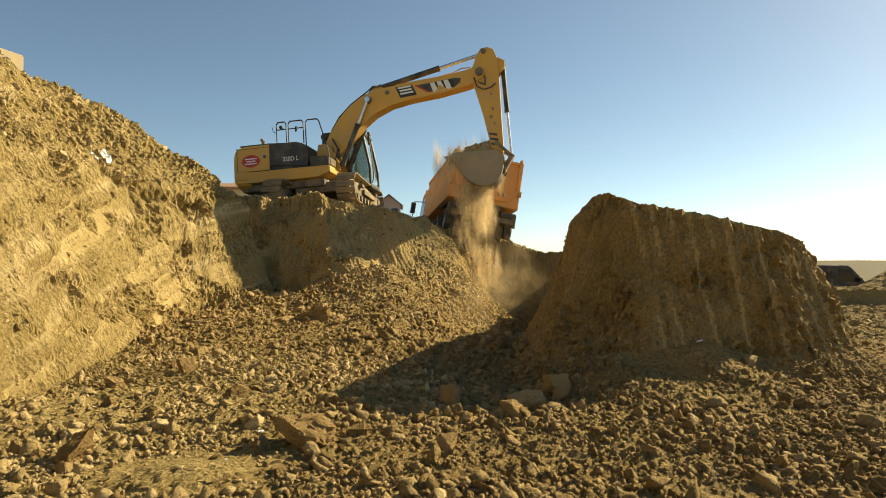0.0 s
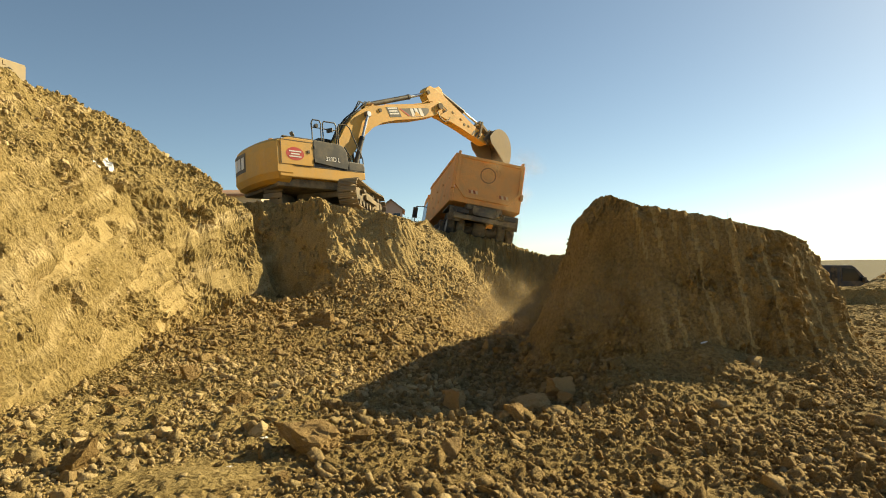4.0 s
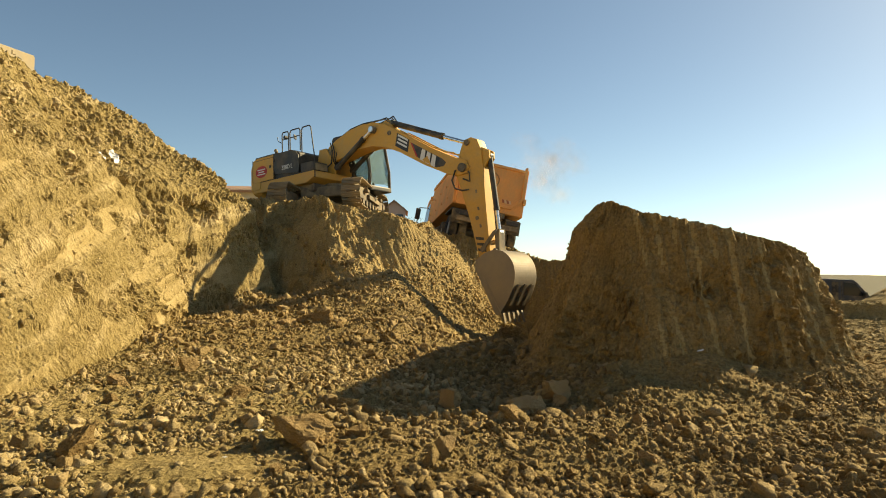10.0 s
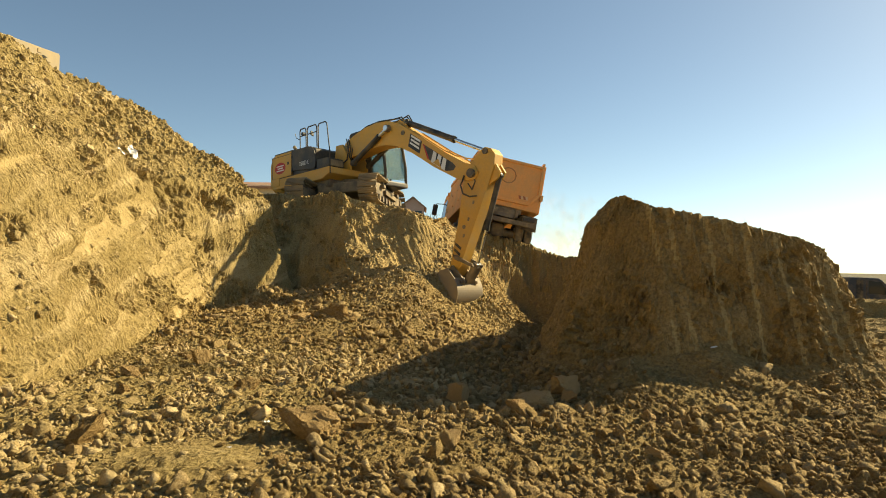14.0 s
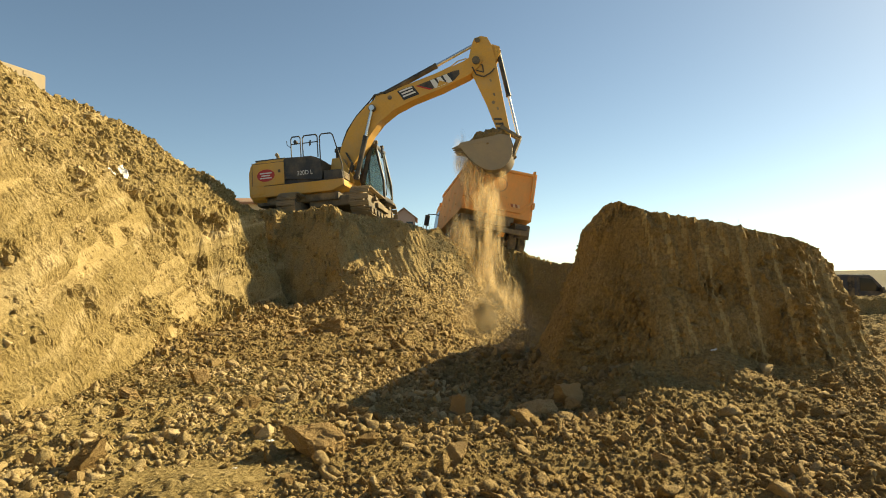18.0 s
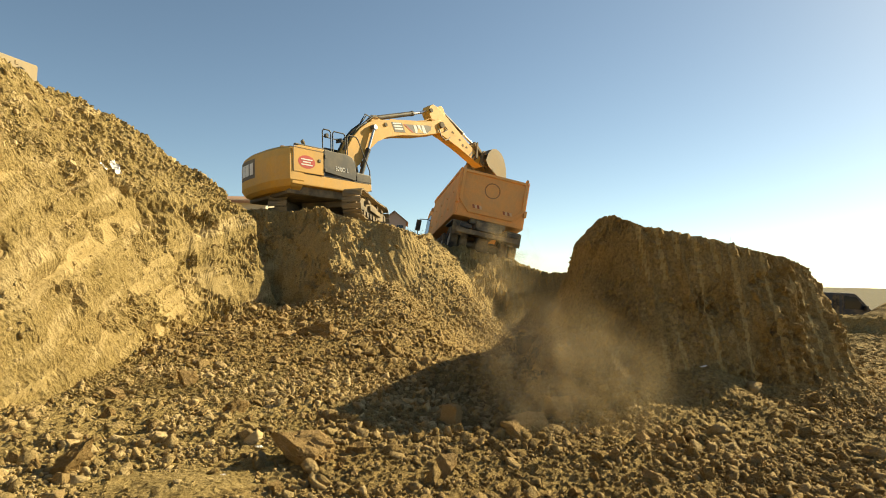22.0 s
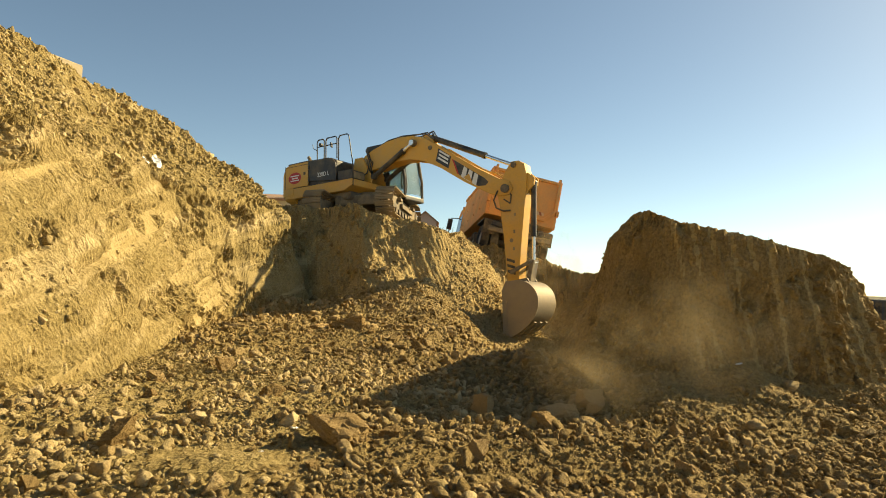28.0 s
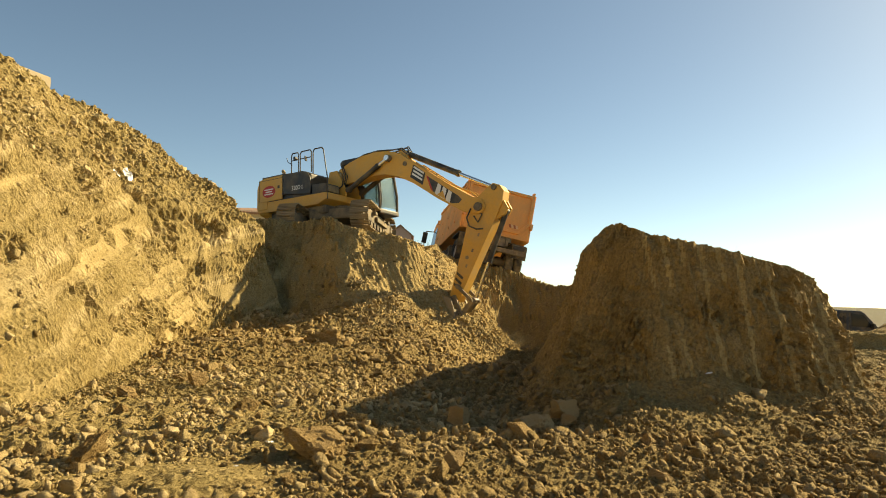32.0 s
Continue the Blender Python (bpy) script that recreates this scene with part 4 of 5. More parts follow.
    # stick
    out = [(-0.80, 0.20), (-0.79, 0.44), (-0.66, 0.62), (-0.3, 0.68), (0.15, 0.62), (1.5, 0.40), (2.7, 0.22), (2.98, 0.14), (3.06, 0.0), (3.0, -0.12), (2.8, -0.15), (1.4, -0.19),
           (0.45, -0.27), (0.12, -0.33), (-0.12, -0.27), (-0.45, -0.06), (-0.68, 0.10)]
    st = part("stick", prism(bmesh.new(), out, -0.2, 0.2, 0.02), YELLOW, ex, "yellow box-section stick with dark wear marks")
    KEYED.append((st, lambda j: in_plane(j["sw"], j["knee"], j["st"])))
    for u, v, r, w in ((0, 0, 0.12, 0.30), (-0.68, 0.28, 0.085, 0.25), (2.92, 0.0, 0.09, 0.33), (1.55, 0.06, 0.06, 0.21), (2.47, 0.05, 0.075, 0.26)):
        part("pivot_pin", cyl(bmesh.new(), (u, -w, v), (u, w, v), r), IRON, st)
    bm = bmesh.new()
    for k in (-0.15, 0.08):
        prism(bm, [(-0.4, 0.68), (0.25, 0.58), (0.0, 0.86), (-0.2, 0.90)], k, k + 0.07, 0.01)
    part("cylinder_bracket", bm, YELLOW, st)
    for k in range(3):
        u = 2.05 + 0.17 * k
        part("warning_stripe", prism(bmesh.new(), [(u, -0.13), (u + 0.08, -0.13), (u + 0.18, 0.12), (u + 0.10, 0.13)], -0.206, -0.202), BLACK, st)
    for k in range(3):
        part("bolt_plate", box(bmesh.new(), (0.10, 0.02, 0.06), (0.8 + 0.5 * k, -0.205, 0.22 - 0.05 * k), bevel=0.006), IRON, st)
    for y in (-0.23, 0.23):
        part("hose", tube(bmesh.new(), [(-0.2, y, -0.2), (0.2, y, 0.15), (0.45, y, 0.1), (0.3, y, -0.1)], 0.02, 6), BLACK, st)
    # bucket: shell, cheeks, lip, teeth
    arc = [(-0.18, 0.34), (-0.13, 0.62), (0.02, 0.84), (0.24, 0.97), (0.50, 1.00), (0.76, 0.93), (0.99, 0.77), (1.19, 0.54), (1.36, 0.27), (1.492, 0.000)]
    for _ in range(2):
        cuts = [((1 - w) * p[0] + w * q[0], (1 - w) * p[1] + w * q[1]) for p, q in zip(arc, arc[1:]) for w in (0.25, 0.75)]
        arc = [arc[0]] + cuts + [arc[-1]]
    inner = [(x * 0.965 + 0.015, z * 0.94) for x, z in arc]
    bm = prism(bmesh.new(), arc + inner[::-1], -0.56, 0.56)
    bk = part("bucket", bm, BUCKET_STEEL, ex, "worn bare-steel digging bucket")
    KEYED.append((bk, lambda j: in_plane(j["sw"], j["wrist"], j["bu"])))
    for y in (-0.585, 0.56):
        bm = prism(bmesh.new(), arc + [(1.446, -0.068), (0.791, -0.090), (0.113, -0.158), (-0.158, -0.023)], y, y + 0.028, 0.004)
        ck = part("cheek_plate", bm, CHEEK_STEEL, bk)
        bm = prism(bmesh.new(), [(0.395, -0.136), (1.469, -0.124), (1.559, 0.023), (1.446, 0.034), (0.395, 0.000)], y - 0.012, y + 0.04, 0.006)
        part("side_cutter", bm, CHEEK_STEEL, bk)
    for y in (-0.30, 0.22):
        bm = prism(bmesh.new(), [(-0.158, -0.136), (0.147, -0.113), (0.226, 0.339), (0.113, 0.814), (-0.113, 0.588), (-0.249, 0.520), (-0.226, 0.339)], y, y + 0.07, 0.01)
        part("hinge_ear", bm, BUCKET_STEEL, bk)
    for x, z in ((0.000, 0.000), (-0.136, 0.475)):
        part("hinge_pin", cyl(bmesh.new(), (x, -0.38, z), (x, 0.38, z), 0.06), IRON, bk)
    for k in range(3):
        bm = prism(bmesh.new(), [(1.00, 0.76), (1.37, 0.25), (1.40, 0.28), (1.03, 0.80)], -0.42 + 0.36 * k, -0.30 + 0.36 * k)
        part("wear_strap", bm, BUCKET_STEEL, bk)
    part("lip_plate", box(bmesh.new(), (0.25, 1.14, 0.045), (1.42, 0, 0.02), (0, 12, 0), 0.008), BUCKET_STEEL, bk)
    for k in range(5):
        y = -0.5 + 0.25 * k
        bm = prism(bmesh.new(), [(1.424, -0.056), (1.537, -0.068), (1.785, 0.000), (1.537, 0.068), (1.401, 0.079)], y - 0.05, y + 0.05, 0.008)
        part("tooth", bm, BUCKET_STEEL, bk)
    # rocker links and cylinders
    def ram(name, a, b, length, rb, ys, stroke):
        for y in ys:
            bm = cyl(bmesh.new(), (0, 0, 0), (length, 0, 0), rb, seg=16)
            cyl(bm, (0, -0.07, 0), (0, 0.07, 0), rb * 1.15)
            cyl(bm, (length - 0.1, 0, 0), (length, 0, 0), rb * 1.12, seg=16)
            tubeo = part(name + "_cylinder", bm, BLACK, ex, "black hydraulic cylinder barrel")
            bm = cyl(bmesh.new(), (-stroke, 0, 0), (0, 0, 0), rb * 0.62, seg=14)
            cyl(bm, (0, -0.08, 0), (0, 0.08, 0), rb * 1.1)
            rod = part(name + "_rod", bm, CHROME, ex, "bright chrome piston rod")

            def at(j, from_rod=False, y=y, a=a, b=b):
                p, q = (j[a] if isinstance(a, str) else a), j[b]
                ang = math.degrees(math.atan2(q[1] - p[1], q[0] - p[0]))
                return in_plane(j["sw"], q if from_rod else p, ang, y)
            KEYED.append((tubeo, at))
            KEYED.append((rod, lambda j, at=at: at(j, True)))
    ram("lift", (0.72, 1.45), "lift", 1.45, 0.085, (ARM_Y - 0.36, ARM_Y + 0.36), 1.3)
    ram("stick", "pull", "heel", 2.15, 0.095, (ARM_Y,), 2.0)
    ram("curl", "curl", "link", 1.6, 0.08, (ARM_Y,), 1.55)
    for y in (ARM_Y - 0.25, ARM_Y + 0.22):
        ob = part("rocker_link", prism(bmesh.new(), [(-0.08, -0.05), (0.62, -0.04), (0.69, 0.0), (0.62, 0.05), (-0.08, 0.06)], -0.03, 0.03, 0.01), IRON, ex)
        KEYED.append((ob, lambda j, y=y: in_plane(j["sw"], j["rock"], math.degrees(math.atan2(j["link"][1] - j["rock"][1], j["link"][0] - j["rock"][0])), y)))
    ob = part("push_link", prism(bmesh.new(), [(-0.08, -0.07), (0.58, -0.06), (0.66, 0.0), (0.58, 0.07), (-0.08, 0.08)], -0.16, 0.16, 0.015), IRON, ex)
    KEYED.append((ob, lambda j: in_plane(j["sw"], j["link"], math.degrees(math.atan2(j["lug"][1] - j["link"][1], j["lug"][0] - j["link"][0])))))


STEELY = paint("track_steel", (0.30, 0.24, 0.16), 0.6, 0.8, 0.3)
excavator = empty("excavator", BASE, "yellow and black crawler excavator with raised arm on a mound", "excavator")
undercarriage(excavator)
upper_structure(excavator)
boom_parts(excavator)


# ---- lorry ----
def lorry():
    lo = empty("tipper_lorry", pose(1.205, 22.038, 2.549, 10.6, 6.6, 101.9), "orange tipper lorry standing on a slope", "lorry")
    L, W, Z0, Z1 = 5.1, 1.22, 1.3, 3.0
    bm = bmesh.new()
    for s in (-1, 1):
        prof = [(0.0, Z0), (L, Z0), (L, Z1), (0.0, Z1)]
        prism(bm, prof, s * W - 0.03, s * W + 0.03, 0.01)
    box(bm, (L, 2 * W, 0.08), (L / 2, 0, Z0 + 0.04))
    box(bm, (0.06, 2 * W, Z1 - Z0 + 0.25), (L, 0, (Z0 + Z1) / 2 + 0.12))
    body = part("tipper_body", bm, ORANGE2, lo, "dusty orange steel tipper body")
    for s in (-1, 1):
        part("top_rail", box(bmesh.new(), (L, 0.10, 0.12), (L / 2, s * (W + 0.02), Z1), bevel=0.02), ORANGE, body)
        part("bottom_rail", box(bmesh.new(), (L, 0.10, 0.12), (L / 2, s * (W + 0.02), Z0 + 0.05), bevel=0.02), ORANGE, body)
        for k in range(9):
            part("side_bolt", cyl(bmesh.new(), (0.3 + k * 0.56, s * (W + 0.02), Z0 + 0.5 + 0.55 * (k % 2)), (0.3 + k * 0.56, s * (W + 0.06), Z0 + 0.5 + 0.55 * (k % 2)), 0.04), ORANGE, body)
        part("side_edge", box(bmesh.new(), (0.16, 0.09, Z1 - Z0), (0.10, s * (W + 0.03), (Z0 + Z1) / 2), bevel=0.02), ORANGE2, body)
    bm = bmesh.new()
    box(bm, (0.06, 2 * W - 0.06, Z1 - Z0), (-0.03, 0, (Z0 + Z1) / 2), bevel=0.01)
    gate = part("tailgate", bm, ORANGE, lo, "orange tailgate with raised frame and round mark")
    hexa = [(-W + 0.06, Z1 - 0.05), (W - 0.06, Z1 - 0.05), (W - 0.06, Z0 + 0.62), (W - 0.42, Z0 + 0.22), (-W + 0.42, Z0 + 0.22), (-W + 0.06, Z0 + 0.62)]
    for (y0, z0), (y1, z1) in zip(hexa, hexa[1:] + hexa[:1]):
        d = math.hypot(y1 - y0, z1 - z0)
        part("gate_frame", box(bmesh.new(), (0.09, d + 0.05, 0.10), (-0.09, (y0 + y1) / 2, (z0 + z1) / 2), (math.degrees(math.atan2(z1 - z0, y1 - y0)), 0, 0), 0.02), ORANGE, gate)
    for s in (-1, 1):
        part("gate_latch", box(bmesh.new(), (0.14, 0.10, 0.22), (-0.06, s * (W + 0.04), Z0 + 0.55), bevel=0.02), ORANGE, gate)
        part("gate_hinge", box(bmesh.new(), (0.16, 0.08, 0.14), (-0.04, s * (W - 0.05), Z1 + 0.05), bevel=0.02), ORANGE, gate)
    bm = bmesh.new()
    n = 28
    for i in range(n):
        a, b = 2 * math.pi * i / n, 2 * math.pi * (i + 1) / n
        bm.faces.new([bm.verts.new((-0.066, r * math.cos(w) + 0.05, Z0 + 1.12 + r * math.sin(w))) for r, w in ((0.25, a), (0.29, a), (0.29, b), (0.25, b))])
    part("round_mark", bm, DULL_MARK, gate, "faint painted ring under dust")
    for y in (0.50, -0.62):
        for k in range(4):
            bm = bmesh.new()
            bm.faces.new([bm.verts.new((-0.068, y + yy, zz)) for yy, zz in ((k * 0.085 - 0.18, Z0 + 0.37), (k * 0.085 - 0.10, Z0 + 0.37), (k * 0.085 - 0.06, Z0 + 0.49), (k * 0.085 - 0.14, Z0 + 0.49))])
            part("chevron", bm, CHEVRON_RED if k % 2 else CHEVRON_PALE, gate)
    bm = bmesh.new()
    for s in (-1, 1):
        box(bm, (7.4, 0.10, 0.28), (3.4, s * 0.42, 1.05), bevel=0.01)
    for x in (-0.2, 1.5, 3.0, 4.6):
        box(bm, (0.12, 0.9, 0.2), (x, 0, 1.05))
    chassis = part("chassis", bm, IRON, lo, "dusty dark chassis")
    for x in (0.6, 1.95):
        bm = cyl(bmesh.new(), (x, -0.7, 0.5), (x, 0.7, 0.5), 0.13)
        box(bm, (0.5, 0.5, 0.5), (x, 0, 0.52), bevel=0.12)
        part("axle", bm, IRON, lo)
    part("air_tank", cyl(bmesh.new(), (2.9, -0.4, 0.75), (4.2, -0.4, 0.75), 0.2, seg=18), IRON, lo)
    part("fuel_tank", box(bmesh.new(), (1.2, 0.55, 0.6), (3.6, 0.9, 0.75), bevel=0.1), IRON, lo)
    part("subframe", box(bmesh.new(), (5.0, 1.3, 0.2), (2.5, 0, 1.22), bevel=0.02), IRON, lo)
    part("rear_bumper", box(bmesh.new(), (0.12, 2.3, 0.16), (-0.35, 0, 0.72), bevel=0.02), IRON, lo)
    for y in (-0.85, 0.85):
        part("tail_lamp", box(bmesh.new(), (0.08, 0.42, 0.14), (-0.42, y, 0.90), bevel=0.02), BLACK, lo)
    part("plate", box(bmesh.new(), (0.02, 0.5, 0.12), (-0.42, 0, 0.90)), GREYB, lo)
    for y in (-0.3, 0.0, 0.3):
        part("coupling_box", box(bmesh.new(), (0.2, 0.22, 0.3), (-0.15, y, 1.02), bevel=0.03), IRON, lo)
    for y in (-0.98, 0.98):
        part("mudguard", box(bmesh.new(), (1.2, 0.56, 0.05), (0.7, y, 1.14), bevel=0.02), BLACK, lo)
        part("mud_flap", box(bmesh.new(), (0.03, 0.55, 0.5), (-0.05, y, 0.85), bevel=0.01), RUBBER, lo)
    for x, ys in ((0.6, (-1.08, -0.74, 0.74, 1.08)), (1.95, (-1.08, -0.74, 0.74, 1.08)), (5.9, (-1.05, 1.05))):
        for y in ys:
            w = part("wheel", cyl(bmesh.new(), (x, y - 0.09, 0.5), (x, y + 0.09, 0.5), 0.27, seg=18), STEEL, lo)
            bm = bmesh.new()
            rings = []
            for i in range(25):
                a = 2 * math.pi * i / 24
                rings.append([(x + r * math.cos(a), y + yy, 0.5 + r * math.sin(a)) for r, yy in ((0.27, -0.12), (0.46, -0.14), (0.5, -0.08), (0.5, 0.08), (0.46, 0.14), (0.27, 0.12))])
            loft(bm, rings)
            part("tyre", bm, RUBBER, w)
    bm = bmesh.new()
    prism(bm, [(5.3, 0.75), (7.0, 0.6), (7.05, 1.4), (6.85, 2.75), (6.6, 2.9), (5.45, 2.9), (5.3, 2.75)], -1.2, 1.2, 0.06)
    cab = part("driver_cab", bm, ORANGE, lo, "orange lorry cab")
    for s in (-1, 1):
        bm = prism(bmesh.new(), [(5.75, 1.75), (6.85, 1.7), (6.75, 2.5), (5.75, 2.55)], s * 1.205 - 0.006, s * 1.205 + 0.006)
        part("door_window", bm, DARKGLASS, cab)
        bm = tube(bmesh.new(), [(6.7, s * 1.2, 2.55), (6.75, s * 1.55, 2.5), (6.75, s * 1.55, 1.8), (6.7, s * 1.2, 1.75)], 0.02, 6)
        part("mirror_arm", bm, BLACK, cab)
        part("door_mirror", box(bmesh.new(), (0.10, 0.22, 0.5), (6.72, s * 1.58, 2.2), bevel=0.03), BLACK, cab)
    part("beacon", cyl(bmesh.new(), (5.35, 1.25, 2.6), (5.35, 1.25, 2.75), 0.07), ORANGE, cab)
    return lo


lorry()


# ---- loose clods and stones ----
RNG = np.random.default_rng(7)
def turns(n):
    q = RNG.normal(size=(n, 4))
    q /= np.linalg.norm(q, axis=1, keepdims=True)
    w, x, y, z = q.T
    return np.stack([1 - 2 * (y * y + z * z), 2 * (x * y - z * w), 2 * (x * z + y * w), 2 * (x * y + z * w), 1 - 2 * (x * x + z * z), 2 * (y * z - x * w),
                     2 * (x * z - y * w), 2 * (y * z + x * w), 1 - 2 * (x * x + y * y)], 1).reshape(n, 3, 3)


def raw_mesh(name, v, f, mat):
    me = bpy.data.meshes.new(name)
    me.vertices.add(len(v))
    me.vertices.foreach_set("co", np.ascontiguousarray(v, dtype=np.float32).reshape(-1))
    me.loops.add(f.size)
    me.loops.foreach_set("vertex_index", np.ascontiguousarray(f, dtype=np.int32).reshape(-1))
    me.polygons.add(len(f))
    me.polygons.foreach_set("loop_start", np.arange(len(f), dtype=np.int32) * f.shape[1])
    me.update(calc_edges=True)
    me.materials.append(mat)
    return me


def hull(seed, cuts, grain=0, flat=True):
    """A unit block split along random planes; grain subdivides and roughens it."""
    rr = random.Random(seed)
    bm = bmesh.new()
    bmesh.ops.create_cube(bm, size=1.7)
    for k in range(cuts):
        d = Vector((rr.gauss(0, 1), rr.gauss(0, 1), rr.gauss(0, 1))).normalized()
        cut = bmesh.ops.bisect_plane(bm, geom=list(bm.verts) + list(bm.edges) + list(bm.faces), plane_co=d * rr.uniform(0.38, 0.80), plane_no=d, clear_outer=True)
        bmesh.ops.holes_fill(bm, edges=[e for e in bm.edges if e.is_boundary])
    bmesh.ops.remove_doubles(bm, verts=bm.verts, dist=0.05)
    bmesh.ops.triangulate(bm, faces=bm.faces)
    if grain:
        for _ in range(grain):
            bmesh.ops.subdivide_edges(bm, edges=[e for e in bm.edges if e.calc_length() > 0.9 / (grain + 1)], cuts=1 if grain < 3 else 2)
            bmesh.ops.triangulate(bm, faces=bm.faces)
        for v in bm.verts:
            v.co *= 1 + 0.16 * noise.noise(v.co * 2.3 + Vector((seed, 0, 0))) + 0.12 * noise.noise(v.co * 6 + Vector((0, seed, 0))) + 0.07 * noise.noise(v.co * 14)
    long = Vector((rr.uniform(1.05, 1.4), rr.uniform(0.8, 1.05), rr.uniform(0.6, 0.95))) if flat else Vector((1.1, 1.0, 1.0))
    for v in bm.verts:
        v.co = Vector((v.co.x * long.x, v.co.y * long.y, v.co.z * long.z))
    bmesh.ops.recalc_face_normals(bm, faces=bm.faces)
    return bm


def rough_shape(sub, seed):
    bm = hull(seed, (0, 5, 7, 8, 8)[sub], (0, 0, 0, 1, 2)[sub])
    vs = np.array([v.co[:] for v in bm.verts])
    bm.verts.index_update()
    fs = np.array([[v.index for v in f.verts] for f in bm.faces])
    bm.free()
    return vs, fs


ROUGH = {sub: [rough_shape(sub, 100 * sub + k) for k in range(14)] for sub in (1, 2, 3, 4)}


def clods_mesh(pos, radius, sink, mat=None):
    """Broken clods; the larger ones have more faces."""
    vs, fs, base = [], [], 0
    for sub, lo, hi in ((1, 0.0, 0.021), (2, 0.021, 0.042), (3, 0.042, 0.085), (4, 0.085, 9.0)):
        pick = np.nonzero((radius >= lo) & (radius < hi))[0]
        for k, (V, F) in enumerate(ROUGH[sub]):
            mine = pick[k::len(ROUGH[sub])]
            n, q = len(mine), len(V)
            if not n:
                continue
            p, r = pos[mine], radius[mine]
            v = V[None] * RNG.uniform(0.8, 1.25, (n, 1, 3))
            v = np.einsum("nij,nkj->nki", turns(n), v) * r[:, None, None]
            v = v + p[:, None] + np.array([0, 0, 1.0]) * (r * (1 - sink))[:, None, None]
            vs.append(v.reshape(-1, 3))
            fs.append((F[None] + (np.arange(n) * q)[:, None, None] + base).reshape(-1, 3))
            base += n * q
    return raw_mesh("clods", np.concatenate(vs), np.concatenate(fs), mat or CLOD)


def slope_at(x, y):
    e = 0.12
    return np.hypot(ground_at(x + e, y) - ground_at(x - e, y), ground_at(x, y + e) - ground_at(x, y - e)) / (2 * e)


CENTRE = (SURFACE[0][:-1, :-1] + SURFACE[0][1:, 1:]) / 2
AREA = np.linalg.norm(np.cross(SURFACE[0][1:, 1:] - SURFACE[0][:-1, :-1], SURFACE[0][1:, :-1] - SURFACE[0][:-1, 1:]), axis=-1) / 2
STEEP = SURFACE[1][:-1, :-1]
CX, CY, CZ = CENTRE[..., 0], CENTRE[..., 1], CENTRE[..., 2]
IN_BANK = inside(CX, CY, BANK)
PATCH = fbm(CX * 1.3, CY * 1.3, CX * 0, 3, 90)
TRODDEN = np.minimum(1, 1.6 * np.exp(-(((CX + 1.7) / 0.7) ** 2 + ((CY - 4.1) / 0.5) ** 2)))


def region(x0, x1, y0, y1):
    return (CX > x0) & (CX < x1) & (CY > y0) & (CY < y1)


def strewn(n, weight, med, spread, most, least=0.006):
    """Points spread over the ground's surface, and a radius for each."""
    p = (weight * AREA).reshape(-1)
    k = RNG.choice(p.size, n, p=p / p.sum())
    j, i = k // CX.shape[1], k % CX.shape[1]
    u, v = RNG.uniform(0, 1, (n, 1)), RNG.uniform(0, 1, (n, 1))
    V = SURFACE[0]
    q = (V[j, i] * (1 - u) + V[j, i + 1] * u) * (1 - v) + (V[j + 1, i] * (1 - u) + V[j + 1, i + 1] * u) * v
    return q, np.clip(med * np.exp(RNG.normal(0, spread, n)), least, most)


def stuff(name, label, pr, sink, mat=None):
    return tagged(new(name, clods_mesh(pr[0], pr[1], sink, mat)), label, "soil clods", kind="stuff")


FLOOR = (1 - STEEP) * smooth(0.25, -0.05, inside(CX, CY, BLOCK)) * np.clip(0.6 + 1.3 * PATCH + 0.9 * fbm(CX * 4, CY * 4, CX * 0, 2, 92), 0.1, 1.6) * (1 - 0.97 * TRODDEN)
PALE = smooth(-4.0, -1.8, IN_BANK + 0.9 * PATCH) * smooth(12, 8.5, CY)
FADE = 1 / (1 + (np.hypot(CX, CY) / 6.0) ** 2)
SCREE = smooth(-2.6, -1.9, CX) * smooth(14.0, 15.5, CY)
NEAR, MID = region(-4.8, 5.4, 2.4, 8.8), region(-5.4, 2.8, 8.8, 17.5)
stuff("loose_clods", "dry angular ochre clods littering the pit floor", strewn(8000, FLOOR * NEAR * FADE * (1 - PALE), 0.021, 0.55, 0.075, 0.012), 0.85)
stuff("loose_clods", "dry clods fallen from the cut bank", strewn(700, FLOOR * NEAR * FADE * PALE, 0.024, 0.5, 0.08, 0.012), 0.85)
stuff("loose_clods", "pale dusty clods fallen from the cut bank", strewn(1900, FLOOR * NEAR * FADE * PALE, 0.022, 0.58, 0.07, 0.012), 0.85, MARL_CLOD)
stuff("fine_crumbs", "fine dry crumbs between the clods", strewn(15000, FLOOR * NEAR * FADE * (1 - PALE), 0.0125, 0.35, 0.0208), 0.8)
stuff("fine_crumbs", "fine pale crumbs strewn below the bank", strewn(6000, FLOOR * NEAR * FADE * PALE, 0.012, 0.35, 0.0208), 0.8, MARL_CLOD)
stuff("loose_clods", "dry angular clods on the rising debris slope", strewn(3000, FLOOR * MID * (1 - 0.9 * SCREE), 0.038, 0.5, 0.12, 0.021), 0.95)
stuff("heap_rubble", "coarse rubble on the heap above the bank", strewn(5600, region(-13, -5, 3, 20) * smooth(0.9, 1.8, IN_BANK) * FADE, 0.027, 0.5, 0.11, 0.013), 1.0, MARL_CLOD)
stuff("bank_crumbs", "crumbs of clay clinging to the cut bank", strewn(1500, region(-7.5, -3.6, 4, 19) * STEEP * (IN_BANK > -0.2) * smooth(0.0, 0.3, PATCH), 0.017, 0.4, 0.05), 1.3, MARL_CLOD)
